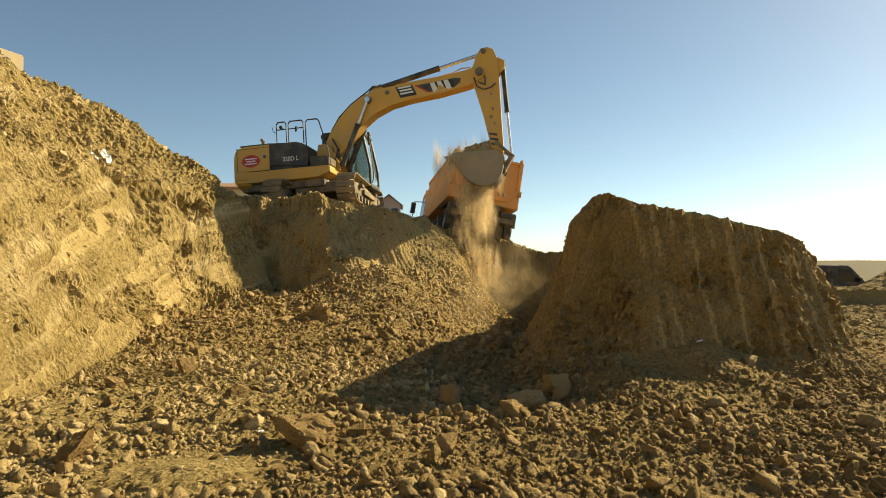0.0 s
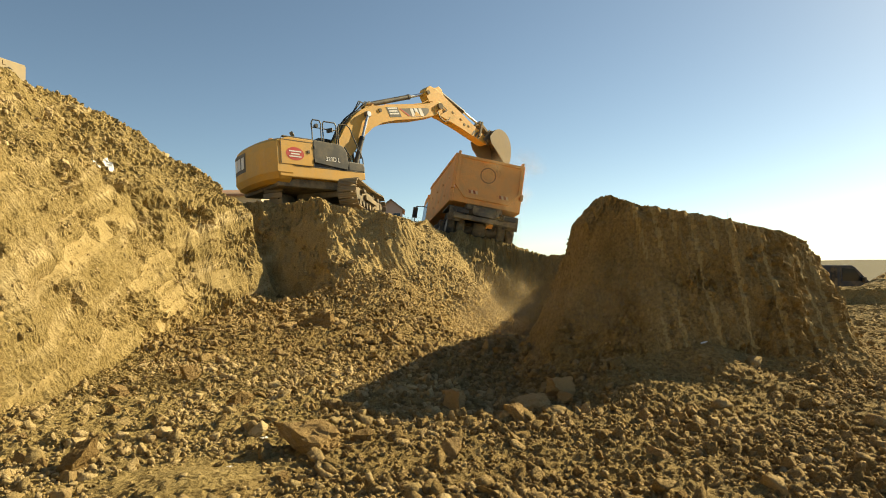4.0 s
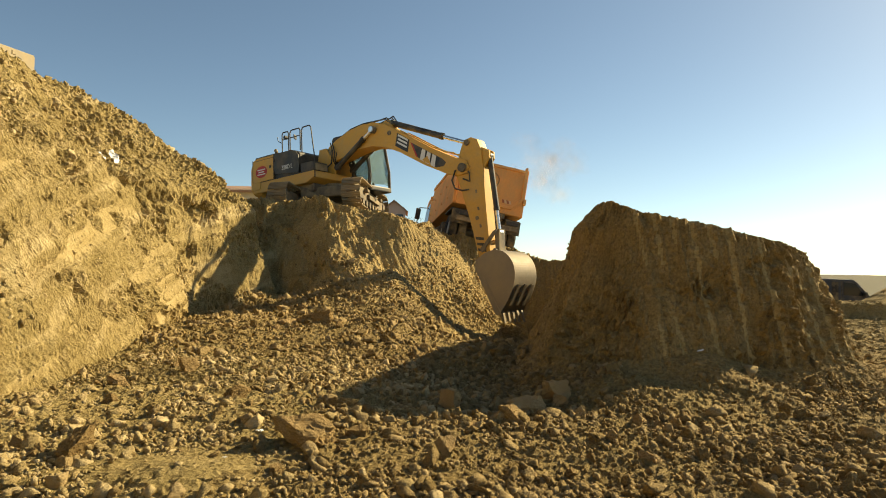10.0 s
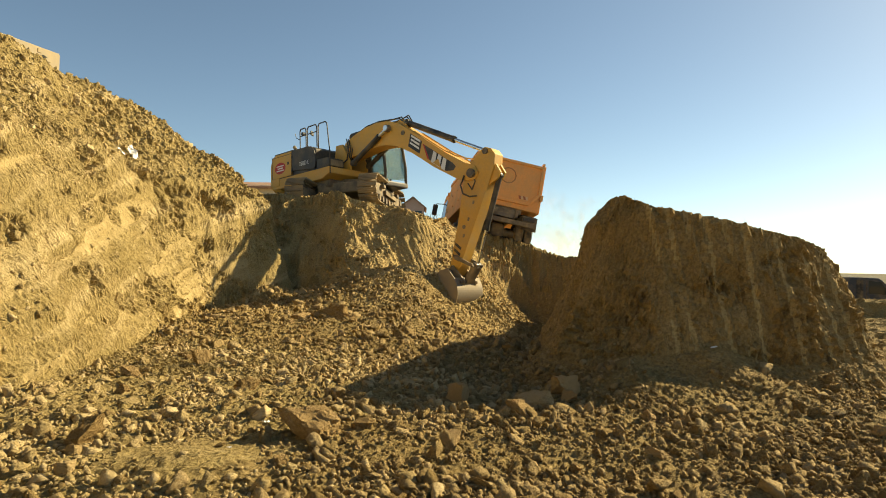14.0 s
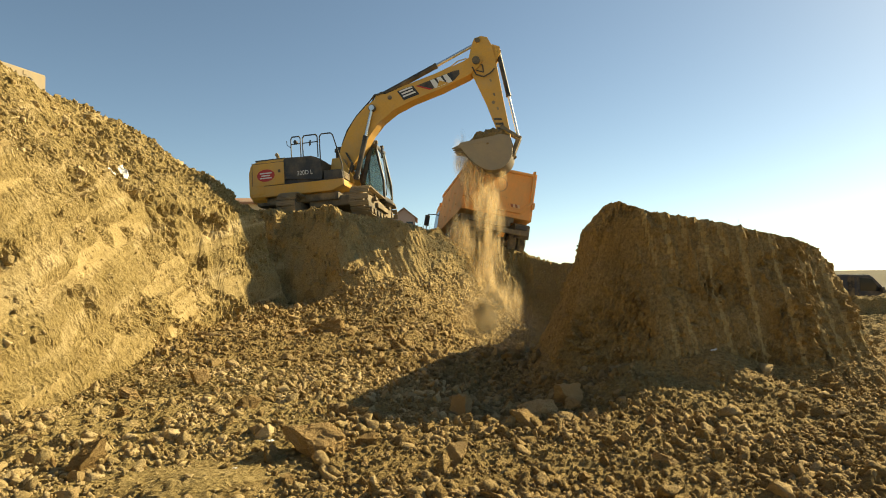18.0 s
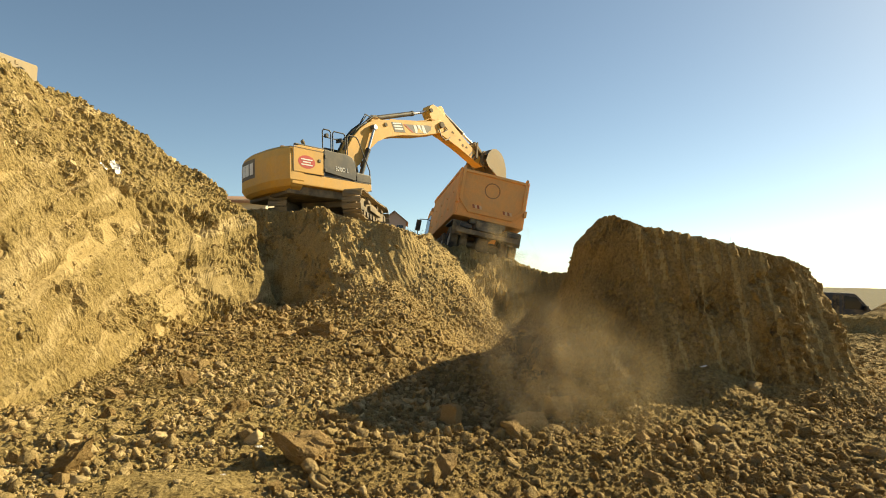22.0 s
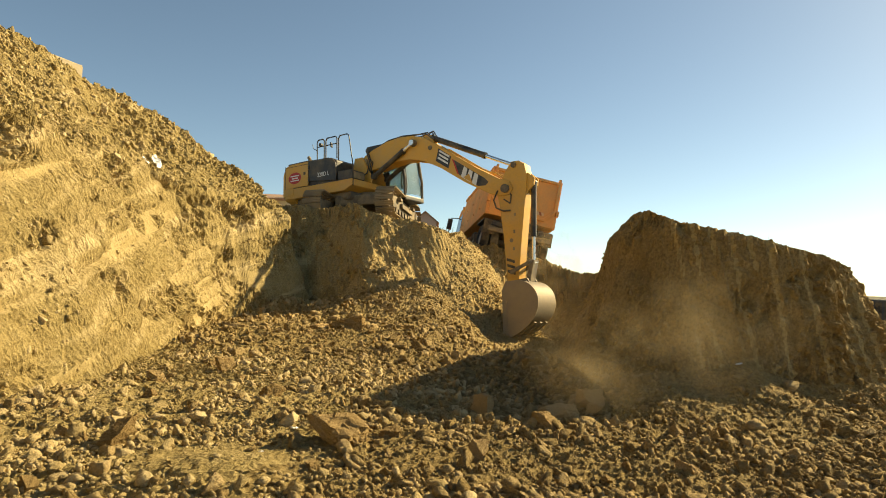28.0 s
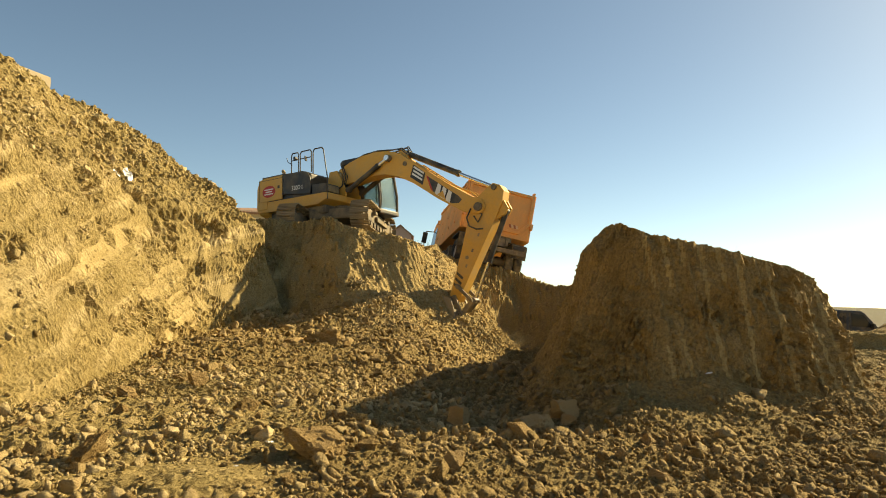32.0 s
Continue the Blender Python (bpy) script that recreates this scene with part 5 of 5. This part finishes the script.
stuff("shelf_crumbs", "crumbling clay lumps on the mound's broken face", strewn(900, region(-6, 7, 15.4, 22) * STEEP, 0.022, 0.5, 0.08), 1.2)
stuff("block_crumbs", "small lumps clinging to the block's cut sides", strewn(1200, region(0.8, 5.5, 6.4, 12) * STEEP, 0.013, 0.4, 0.04), 1.2)
stuff("gravel", "scattered clods on the far pit floor", strewn(2200, region(5.4, 16, 3, 22) * FLOOR * FADE, 0.024, 0.45, 0.09), 0.9)
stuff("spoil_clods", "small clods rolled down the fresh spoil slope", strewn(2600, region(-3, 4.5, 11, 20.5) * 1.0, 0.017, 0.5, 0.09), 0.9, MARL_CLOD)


def boulder_mesh(seed, cuts=7, grain=2):
    bm = hull(seed, cuts, grain, False)
    me = bpy.data.meshes.new("boulder")
    bm.to_mesh(me)
    bm.free()
    me.materials.append(BOULDER)
    return me


SHAPES = [boulder_mesh(k + 40, 7, 2) for k in range(9)]
BIG = [boulder_mesh(k + 20, 8, 3) for k in range(9)]
# x, y, width, height share, shape, turn
ROCKS = [(-1.02, 4.80, 0.42, 0.85, 6, 150), (-2.57, 4.42, 0.20, 1.25, 1, 80), (0.78, 5.92, 0.30, 0.85, 2, 10), (1.14, 6.24, 0.27, 0.9, 3, 40),
         (0.61, 5.46, 0.22, 0.85, 4, 70), (-2.44, 11.7, 0.58, 0.6, 5, 0), (-1.92, 6.0, 0.21, 1.15, 6, 30), (0.03, 4.62, 0.13, 1.2, 7, 10), (0.07, 5.9, 0.26, 0.9, 8, 90),
         (-2.85, 11.6, 0.38, 0.7, 2, 60), (-3.35, 6.55, 0.20, 0.9, 0, 15), (-2.95, 7.3, 0.22, 0.9, 4, 50)]
for k, (x, y, w, h, sh, rz) in enumerate(ROCKS):
    ob = new("boulder", BIG[sh])
    z = float(ground_at(x, y)[0])
    ob.matrix_world = pose(x, y, z + 0.22 * w * h, RNG.uniform(-12, 12), RNG.uniform(-12, 12), rz) @ Matrix.Diagonal((w * 0.60, w * 0.54, w * 0.60 * h, 1))
    tagged(ob, "large flat-sided brown clay boulder on the pit floor" if k == 0 else "angular brown clay boulder lying on loose clods", "boulder", "boulders on the pit floor")
for k in range(200):
    x, y = RNG.uniform(-4.2, 4.8), 3.3 + 9.5 * RNG.uniform(0, 1) ** 1.4
    if slope_at(np.array([x]), np.array([y]))[0] > 0.6 or float(inside(np.array([x]), np.array([y]), BLOCK)[0]) > -0.3 or math.hypot(x + 1.8, y - 4.3) < 0.6 or math.hypot(x, y) < 2.6:
        continue
    w = float(np.clip(0.045 * math.exp(RNG.normal(0, 0.32)), 0.036, 0.09)) * (1 + 0.05 * y)
    ob = new("clod", SHAPES[k % 9])
    ob.matrix_world = pose(x, y, float(ground_at(x, y)[0]) + 0.2 * w, RNG.uniform(-40, 40), RNG.uniform(-40, 40), RNG.uniform(0, 360)) @ Matrix.Diagonal((w * RNG.uniform(0.7, 1.1), w * 0.7, w * RNG.uniform(0.5, 0.8), 1))
    tagged(ob, "fist-sized lump of dry ochre clay", "clod", "larger clods on the pit floor")

# scraps of white plastic in the bank and on the floor
def scrap_mesh(seed):
    """A crumpled flake with folded edges."""
    bm = bmesh.new()
    bmesh.ops.create_grid(bm, x_segments=6, y_segments=5, size=0.5)
    rr = random.Random(seed)
    for v in bm.verts:
        v.co += Vector((rr.uniform(-0.09, 0.09), rr.uniform(-0.09, 0.09), 0.30 * noise.noise(v.co * 3.1 + Vector((seed, 0, 0))) + rr.uniform(-0.06, 0.06)))
    bmesh.ops.solidify(bm, geom=list(bm.faces), thickness=0.03)
    me = bpy.data.meshes.new("plastic_scrap")
    bm.to_mesh(me)
    bm.free()
    me.materials.append(BAG)
    return me


for k, (x, y, w, tilt) in enumerate(((-6.9, 12.9, 0.30, 55), (-6.86, 12.4, 0.18, 40), (-1.40, 4.86, 0.07, 10), (-1.42, 4.16, 0.05, 20), (-2.0, 5.95, 0.07, 30), (2.79, 6.9, 0.07, 10))):
    ob = new("plastic_scrap", scrap_mesh(k))
    ob.matrix_world = pose(x, y, float(ground_at(x, y)[0]) + 0.03 + 0.2 * w, tilt * 0.5, tilt, 40 * k) @ Matrix.Diagonal((w, w * 0.6, w * 0.6, 1))
    tagged(ob, "crumpled scrap of white plastic half buried in soil", "plastic")


# ---- dry weeds ----
def tuft(x, y, n, high, mat, spread, z=None):
    bm = bmesh.new()
    for _ in range(n):
        a, lean, h = RNG.uniform(0, 6.28), RNG.uniform(0.05, 0.7), high * RNG.uniform(0.4, 1.0)
        bx, by = RNG.normal(0, spread), RNG.normal(0, spread)
        p = [Vector((bx, by, -0.05)), Vector((bx + lean * h * 0.4 * math.cos(a), by + lean * h * 0.4 * math.sin(a), h * 0.55)), Vector((bx + lean * h * math.cos(a), by + lean * h * math.sin(a), h))]
        s = Vector((-math.sin(a), math.cos(a), 0)) * 0.0032
        bm.faces.new([bm.verts.new(q) for q in (p[0] - s, p[0] + s, p[1] + s * 0.7, p[1] - s * 0.7)])
        bm.faces.new([bm.verts.new(q) for q in (p[1] - s * 0.7, p[1] + s * 0.7, p[2])])
    me = bpy.data.meshes.new("weed")
    bm.to_mesh(me)
    bm.free()
    me.materials.append(mat)
    ob = new("dry_weed", me)
    ob.matrix_world = pose(x, y, float(ground_at(x, y)[0]) if z is None else z)
    return tagged(ob, "thin dry weed stalks on the rim of the cut", "weed", "weeds on the rims", "stuff")


for x, y, n, h in ((2.25, 8.7, 9, 0.22), (2.35, 8.6, 5, 0.12), (2.4, 8.6, 14, 0.10), (2.75, 8.5, 14, 0.09), (3.1, 8.5, 12, 0.10), (3.35, 8.5, 5, 0.2), (3.7, 8.5, 14, 0.11), (4.0, 8.5, 12, 0.10),
                   (-1.0, 20.1, 40, 0.22), (-1.35, 19.9, 30, 0.18), (3.6, 18.6, 60, 0.45), (3.8, 18.8, 40, 0.35), (0.9, 19.0, 30, 0.2)):
    tuft(x, y, n, h, DRYGRASS if y < 12 else SHRUB, 0.12 if y < 12 else 0.16)


# ---- buildings beyond ----
def stone_house():
    h = empty("stone_house", pose(-27.9, 41.5, 3.0, 0, 0, 74), "weathered stone house with arched window behind the heap", "house")
    top = 12.3
    bm = bmesh.new()
    box(bm, (11, 0.5, top), (-5.5, 0, top / 2))
    box(bm, (0.5, 9, top), (-0.25, 4.75, top / 2))
    box(bm, (0.5, 9, top), (-10.75, 4.75, top / 2))
    box(bm, (11, 0.5, top), (-5.5, 9.5, top / 2))
    part("wall", bm, STONE, h)
    part("roof_slab", box(bmesh.new(), (11.02, 9.9, 0.12), (-5.5, 4.75, top + 0.05), bevel=0.04), STONE, h)
    for k in range(30):
        part("stone_block", box(bmesh.new(), (RNG.uniform(0.25, 0.6), 0.06, RNG.uniform(0.18, 0.3)), (RNG.uniform(-9, -0.4), -0.26, top - RNG.uniform(0.15, 3.0)), bevel=0.02), STONE, h)
    for x in (-1.2, -4.2, -7.2):
        bm = bmesh.new()
        prism(bm, [(x - 0.4, top - 1.5), (x + 0.4, top - 1.5), (x + 0.4, top - 0.7), (x + 0.28, top - 0.45), (x, top - 0.35), (x - 0.28, top - 0.45), (x - 0.4, top - 0.7)], -0.27, -0.255)
        w = part("window", bm, RUBBER, h, "dark arched window")
        part("sill", box(bmesh.new(), (1.0, 0.2, 0.1), (x, -0.3, top - 1.55), bevel=0.02), STONE, w)
    return h


def roofed_house(m, wide, deep, wall, ridge, label, coat):
    h = empty("house", m, label, "house", "houses beyond the pit")
    bm = bmesh.new()
    prism(bm, [(-wide / 2, -2), (wide / 2, -2), (wide / 2, wall), (0, ridge), (-wide / 2, wall)], 0, deep)
    part("wall", bm, coat, h)
    for s in (-1, 1):
        bm = bmesh.new()
        prism(bm, [(s * (wide / 2 + 0.4), wall - 0.3), (s * (wide / 2 + 0.4), wall - 0.12), (0, ridge + 0.22), (0, ridge + 0.02)], -0.4, deep + 0.4)
        part("roof", bm, TERRACOTTA, h)
    for x in (-wide / 4, wide / 4):
        w = part("window", box(bmesh.new(), (min(1.1, wide * 0.33), 0.1, 1.3), (x, -0.02, wall - 1.3)), DARKGLASS, h)
        part("sill", box(bmesh.new(), (min(1.3, wide * 0.4), 0.2, 0.08), (x, -0.06, wall - 2.0)), PLASTER, w)
    return h


stone_house()
roofed_house(pose(-12.8, 47.0, 2.25, 0, 0, 90), 6, 10, 4.85, 5.2, "low cream house with a dull tiled roof", PLASTER)
roofed_house(pose(-8.9, 104.0, 2.0, 0, 0, 4), 3.8, 8, 9.4, 10.9, "small gabled pinkish house with red roof", PINK)


# ---- van ----
def van():
    z = float(ground_at(19.7, 33.0)[0]) + 0.02
    v = empty("van", pose(19.7, 33.0, z, 0, 0, 4), "dark blue panel van parked beyond the earth bank", "van")
    side = [(-2.45, 0.35), (2.4, 0.35), (2.5, 0.6), (2.44, 0.92), (2.2, 1.08), (1.62, 1.26), (1.02, 1.98), (0.82, 2.10), (-2.3, 2.15), (-2.46, 2.0)]
    body = part("body", prism(bmesh.new(), side, -0.92, 0.92, 0.06), NAVY, v, "dark blue van body")
    # pale strip along the roof line paints in the light catching its rim
    part("roof_highlight", prism(bmesh.new(), [(-2.28, 2.13), (0.82, 2.08), (0.86, 2.12), (-2.28, 2.17)], -0.86, 0.86, 0.01), STEEL, body)
    for s in (-1, 1):
        part("door_window", prism(bmesh.new(), [(0.30, 1.32), (1.42, 1.28), (0.92, 1.90), (0.30, 1.96)], s * 0.925 - 0.005, s * 0.925 + 0.005), DARKGLASS, body)
        part("door_seam", box(bmesh.new(), (0.03, 0.01, 1.5), (0.2, s * 0.922, 1.25)), RUBBER, body)
        part("sliding_door_gap", box(bmesh.new(), (0.35, 0.012, 1.45), (-0.15, s * 0.922, 1.25)), RUBBER, body)
        part("side_moulding", box(bmesh.new(), (4.4, 0.03, 0.12), (-0.1, s * 0.93, 0.75), bevel=0.01), RUBBER, body)
        part("wing_mirror", box(bmesh.new(), (0.14, 0.2, 0.26), (1.35, s * 1.05, 1.36), bevel=0.03), BLACK, body)
        part("headlamp", box(bmesh.new(), (0.12, 0.3, 0.2), (2.42, s * 0.66, 0.86), bevel=0.03), STEEL, body)
        for x in (-1.6, 1.6):
            w = part("wheel", cyl(bmesh.new(), (x, s * 0.72, 0.33), (x, s * 0.93, 0.33), 0.2), STEEL, v)
            part("tyre", cyl(bmesh.new(), (x, s * 0.70, 0.33), (x, s * 0.92, 0.33), 0.33, seg=20), RUBBER, w)
    bm = bmesh.new()
    bm.faces.new([bm.verts.new(p) for p in ((1.64, -0.8, 1.27), (1.64, 0.8, 1.27), (1.06, 0.75, 1.96), (1.06, -0.75, 1.96))])
    bmesh.ops.translate(bm, verts=bm.verts, vec=(0.012, 0, 0.012))
    part("windscreen", bm, DARKGLASS, body)


van()


# ---- soil in the bucket, falling soil and dust ----
def lump(name, label, radii, seed):
    bm = bmesh.new()
    bmesh.ops.create_icosphere(bm, subdivisions=5, radius=1)
    for v in bm.verts:
        k = 1 + 0.22 * noise.noise(v.co * 2.2 + Vector((seed, 0, 0))) + 0.16 * abs(noise.noise(v.co * 5 + Vector((0, seed, 0)))) + 0.10 * noise.noise(v.co * 11)
        v.co = Vector((v.co.x * radii[0], v.co.y * radii[1], v.co.z * radii[2])) * k
    ob = part(name, bm, EARTH_OBJ)
    return tagged(ob, label, "soil")


EARTH_OBJ = earth("bucket_soil", (0.254, 0.156, 0.062), (0.339, 0.216, 0.091), (0.445, 0.301, 0.144), 0.8, 22, "object")


def wisps(name, label, n, spread, size, mat, crumbs=0, sway=1.0):
    """A cloud of n thin curved veils, and loose crumbs among them."""
    p = RNG.normal(0, 1, (n, 3))
    p *= np.minimum(1, 1.7 / np.linalg.norm(p, axis=1))[:, None]
    p = p * np.array(spread) * 0.62
    u = np.linspace(-1, 1, 6)
    gu, gv = (c.reshape(-1) for c in np.meshgrid(u, u))
    q = len(gu)
    wide = np.array(size) * RNG.uniform(0.7, 1.3, (n, 1))
    lean, turn, roll = RNG.normal(0, 0.45 * sway, n), RNG.normal(0, 0.6, n), RNG.normal(0, 0.25 * sway, n)
    bend = RNG.uniform(-0.35, 0.35, (n, 1))
    x = gu[None] * wide[:, :1]
    z = gv[None] * wide[:, 1:]
    y = bend * wide[:, :1] * (gu ** 2 + gv ** 2)[None]
    x, z = x * np.cos(roll)[:, None] - z * np.sin(roll)[:, None], x * np.sin(roll)[:, None] + z * np.cos(roll)[:, None]
    y, z = y * np.cos(lean)[:, None] - z * np.sin(lean)[:, None], y * np.sin(lean)[:, None] + z * np.cos(lean)[:, None]
    x, y = x * np.cos(turn)[:, None] - y * np.sin(turn)[:, None], x * np.sin(turn)[:, None] + y * np.cos(turn)[:, None]
    v = np.stack([x, y, z], -1) + p[:, None]
    k = np.arange(q).reshape(6, 6)
    f = np.stack([k[:-1, :-1], k[:-1, 1:], k[1:, 1:], k[1:, :-1]], -1).reshape(-1, 4)
    me = raw_mesh(name, v.reshape(-1, 3), (f[None] + (np.arange(n) * q)[:, None, None]).reshape(-1, 4), mat)
    uv = np.stack([gu * 0.5 + 0.5, gv * 0.5 + 0.5], -1)[f].reshape(-1, 2)
    me.uv_layers.new(name="UVMap").data.foreach_set("uv", np.ascontiguousarray(np.tile(uv, (n, 1)), dtype=np.float32).reshape(-1))
    me.polygons.foreach_set("use_smooth", [True] * len(me.polygons))
    ob = tagged(new(name, me), label, "dust", "soil falling and drifting from the bucket", "stuff")
    if crumbs:
        c = RNG.normal(0, 0.5, (crumbs, 3)) * np.array(spread)
        r = np.clip(0.008 * np.exp(RNG.normal(0, 0.6, crumbs)), 0.004, 0.04)
        bits = new("crumb", clods_mesh(c, r, 1.0, CLOD))
        bits.parent = ob
    return ob


def bucket_at(t, u=0.0, v=0.0):
    """World pose of the bucket, moved by u and v in its plane."""
    j = arm(t)
    return BASE @ in_plane(j["sw"], j["wrist"], j["bu"]) @ Matrix.Translation((u, 0, v))


LOADS, FALLS, PUFFS = [], [], []
for k in range(2):
    LOADS.append(lump("bucket_load", "heaped brown soil carried in the bucket", (0.66, 0.54, 0.52), 3.0 + k))
# times between which soil falls, seconds between clumps, veils, part of the mouth it spills over
for t0, t1, every, n, mouth in ((-1.2, 0.5, 0.07, 26, (0.1, 1.7)), (0.5, 2.3, 0.11, 16, (0.5, 1.6)), (15.2, 17.3, 0.06, 30, (-0.1, 1.8)), (17.3, 18.4, 0.09, 22, (0.3, 1.7)), (18.4, 20.6, 0.13, 12, (0.4, 1.3))):
    t = t0
    while t < t1:
        FALLS.append((t, mouth, wisps("falling_soil", "loose soil falling from the raised bucket", n, (0.42, 0.5, 0.5), (0.17, 0.7), SOIL_VEIL, 2 * n, 0.12)))
        t += every
# start, place, way and size of each drifting puff
DRIFT = [(-0.9, (1.7, 18.5, 1.2), (0.14, -0.4, 0.12), (1.0, 0.6, 0.75), 46, 2.6), (3.4, (1.75, 6.9, 1.85), (0.04, -0.08, 0.05), (0.42, 0.25, 0.5), 9, 3.5), (-1.6, (1.0, 17.4, 0.8), (0.10, -0.9, 0.04), (0.8, 0.8, 0.5)), (0.0, (1.1, 17.4, 0.8), (0.12, -1.0, 0.06), (0.9, 0.8, 0.6), 26, 3.0), (1.2, (1.2, 17.2, 0.9), (0.10, -1.2, 0.08), (1.0, 0.9, 0.7), 22, 2.2),
         (2.9, (1.5, 22.6, 4.7), (0.9, 0.3, 0.25), (0.9, 0.9, 0.8)), (3.7, (1.5, 22.6, 4.8), (0.7, 0.2, 0.30), (0.9, 0.9, 0.8))]
DRIFT_LATER = [(15.2, (0.45, 17.6, 1.0), (0.10, -0.5, 0.05), (0.75, 0.5, 0.8), 44, 2.6), (17.0, (0.8, 17.6, 1.0), (0.10, -0.6, 0.05), (0.6, 0.5, 0.8), 34, 2.6), (16.0, (0.7, 16.0, 0.4), (0.19, -3.9, 0.17), (0.55, 0.6, 0.48)), (16.9, (0.7, 16.0, 0.4), (0.21, -4.0, 0.18), (0.55, 0.6, 0.48)), (17.7, (0.7, 16.0, 0.4), (0.23, -3.9, 0.19), (0.55, 0.7, 0.5)), (18.5, (0.8, 16.0, 0.5), (0.25, -3.6, 0.19), (0.6, 0.8, 0.55)),
         (19.0, (1.0, 17.0, 0.8), (0.10, -1.6, 0.05), (0.9, 0.9, 0.6)), (18.6, (1.4, 20.2, 1.7), (0.08, -0.25, 0.02), (0.7, 0.5, 0.9)), (20.6, (1.7, 20.6, 2.5), (0.15, -0.5, 0.05), (0.8, 0.5, 0.7)), (23.9, (1.2, 7.6, 0.8), (0.12, -0.9, 0.10), (1.0, 0.6, 0.45), 7, 4.5), (26.0, (2.1, 5.6, 0.9), (0.08, -0.2, 0.06), (1.2, 0.5, 0.45), 4, 2.6)]
for t0, at, way, size, *veils in DRIFT + DRIFT_LATER:
    PUFFS.append((t0, at, way, veils[1] if len(veils) > 1 else 7.0, wisps("dust_puff", "thin haze of ochre dust drifting over the pit", veils[0] if veils else 26, [c * 1.15 for c in size], (0.62, 0.5), DUST)))


def motions():
    steps = [k / 10 for k in range(321)]
    rows = [(t, arm(t)) for t in steps]
    for ob, at in KEYED:
        walk(ob, [(t, at(j)) for t, j in rows])
    # loads ride in the bucket, then lie in the lorry; before that they are buried where they are dug
    bed = pose(0.6, 24.0, 4.05, 10, 6, 100)
    for ob, t0, t1 in ((LOADS[0], 0.0, 3.4), (LOADS[1], 14.2, 21.2)):
        r = []
        start = bucket_at(t0, 0.55, 0.0)
        for t in steps:
            if t < t0:
                r.append((t, Matrix.Translation((0, 0, -1.3 * min(1.0, (t0 - t) / 0.6))) @ start))
            elif t <= t1:
                r.append((t, bucket_at(t, 0.55, 0.02)))
            else:
                k = min(1.0, ((t - t1) / 0.7)) ** 2
                last = bucket_at(t1, 0.55, 0.02)
                r.append((t, Matrix.Translation(last.translation.lerp(bed.translation, k)) @ last.to_3x3().to_4x4()))
        walk(ob, r)
    for k, (t0, mouth, ob) in enumerate(FALLS):
        rr = random.Random(k)
        u = rr.uniform(*mouth)
        src = (bucket_at(max(0.0, t0), u, 0.15) @ Matrix.Translation((0, rr.uniform(-0.45, 0.45), 0))).translation
        floor = float(ground_at(src.x, src.y - 0.3)[0])
        sweep = (bucket_at(max(0.0, t0) + 0.1, u).translation - bucket_at(max(0.0, t0 - 0.1), u).translation) * (5.0 if t0 >= 0.1 else 0.0)
        drift = Vector((0.75 * sweep.x + rr.uniform(-0.05, 0.12), 0.75 * sweep.y + rr.uniform(-0.3, -0.05), 0))
        r = []
        for t in steps:
            s = t - t0
            if s <= 0:
                p = bucket_at(t, u, 0.5).translation if s > -0.12 else Vector((src.x, src.y, floor - 3.5))
            else:
                p = src + drift * min(s, 1.3) + Vector((0, 0, -1)) * min(0.5 * 8.0 * s * s, src.z - floor + 2.4)
            r.append((t, Matrix.Translation(p)))
        walk(ob, r)
    for t0, at, way, stay, ob in PUFFS:
        r = []
        for t in steps:
            s = t - t0
            up = -4.0 * (1 - min(1.0, max(0.0, s + 0.4) / 1.2)) if s < 0.8 else 0.0
            away = max(0.0, s - stay)
            p = Vector(at) + Vector(way) * 3.0 * (1 - math.exp(-max(0.0, s) / 3.0)) + Vector((0, 0, up - 0.7 * away))
            r.append((t, Matrix.Translation(p) @ pose(0, 0, 0, 0, 0, 3 * max(0, s))))
        walk(ob, r)


motions()
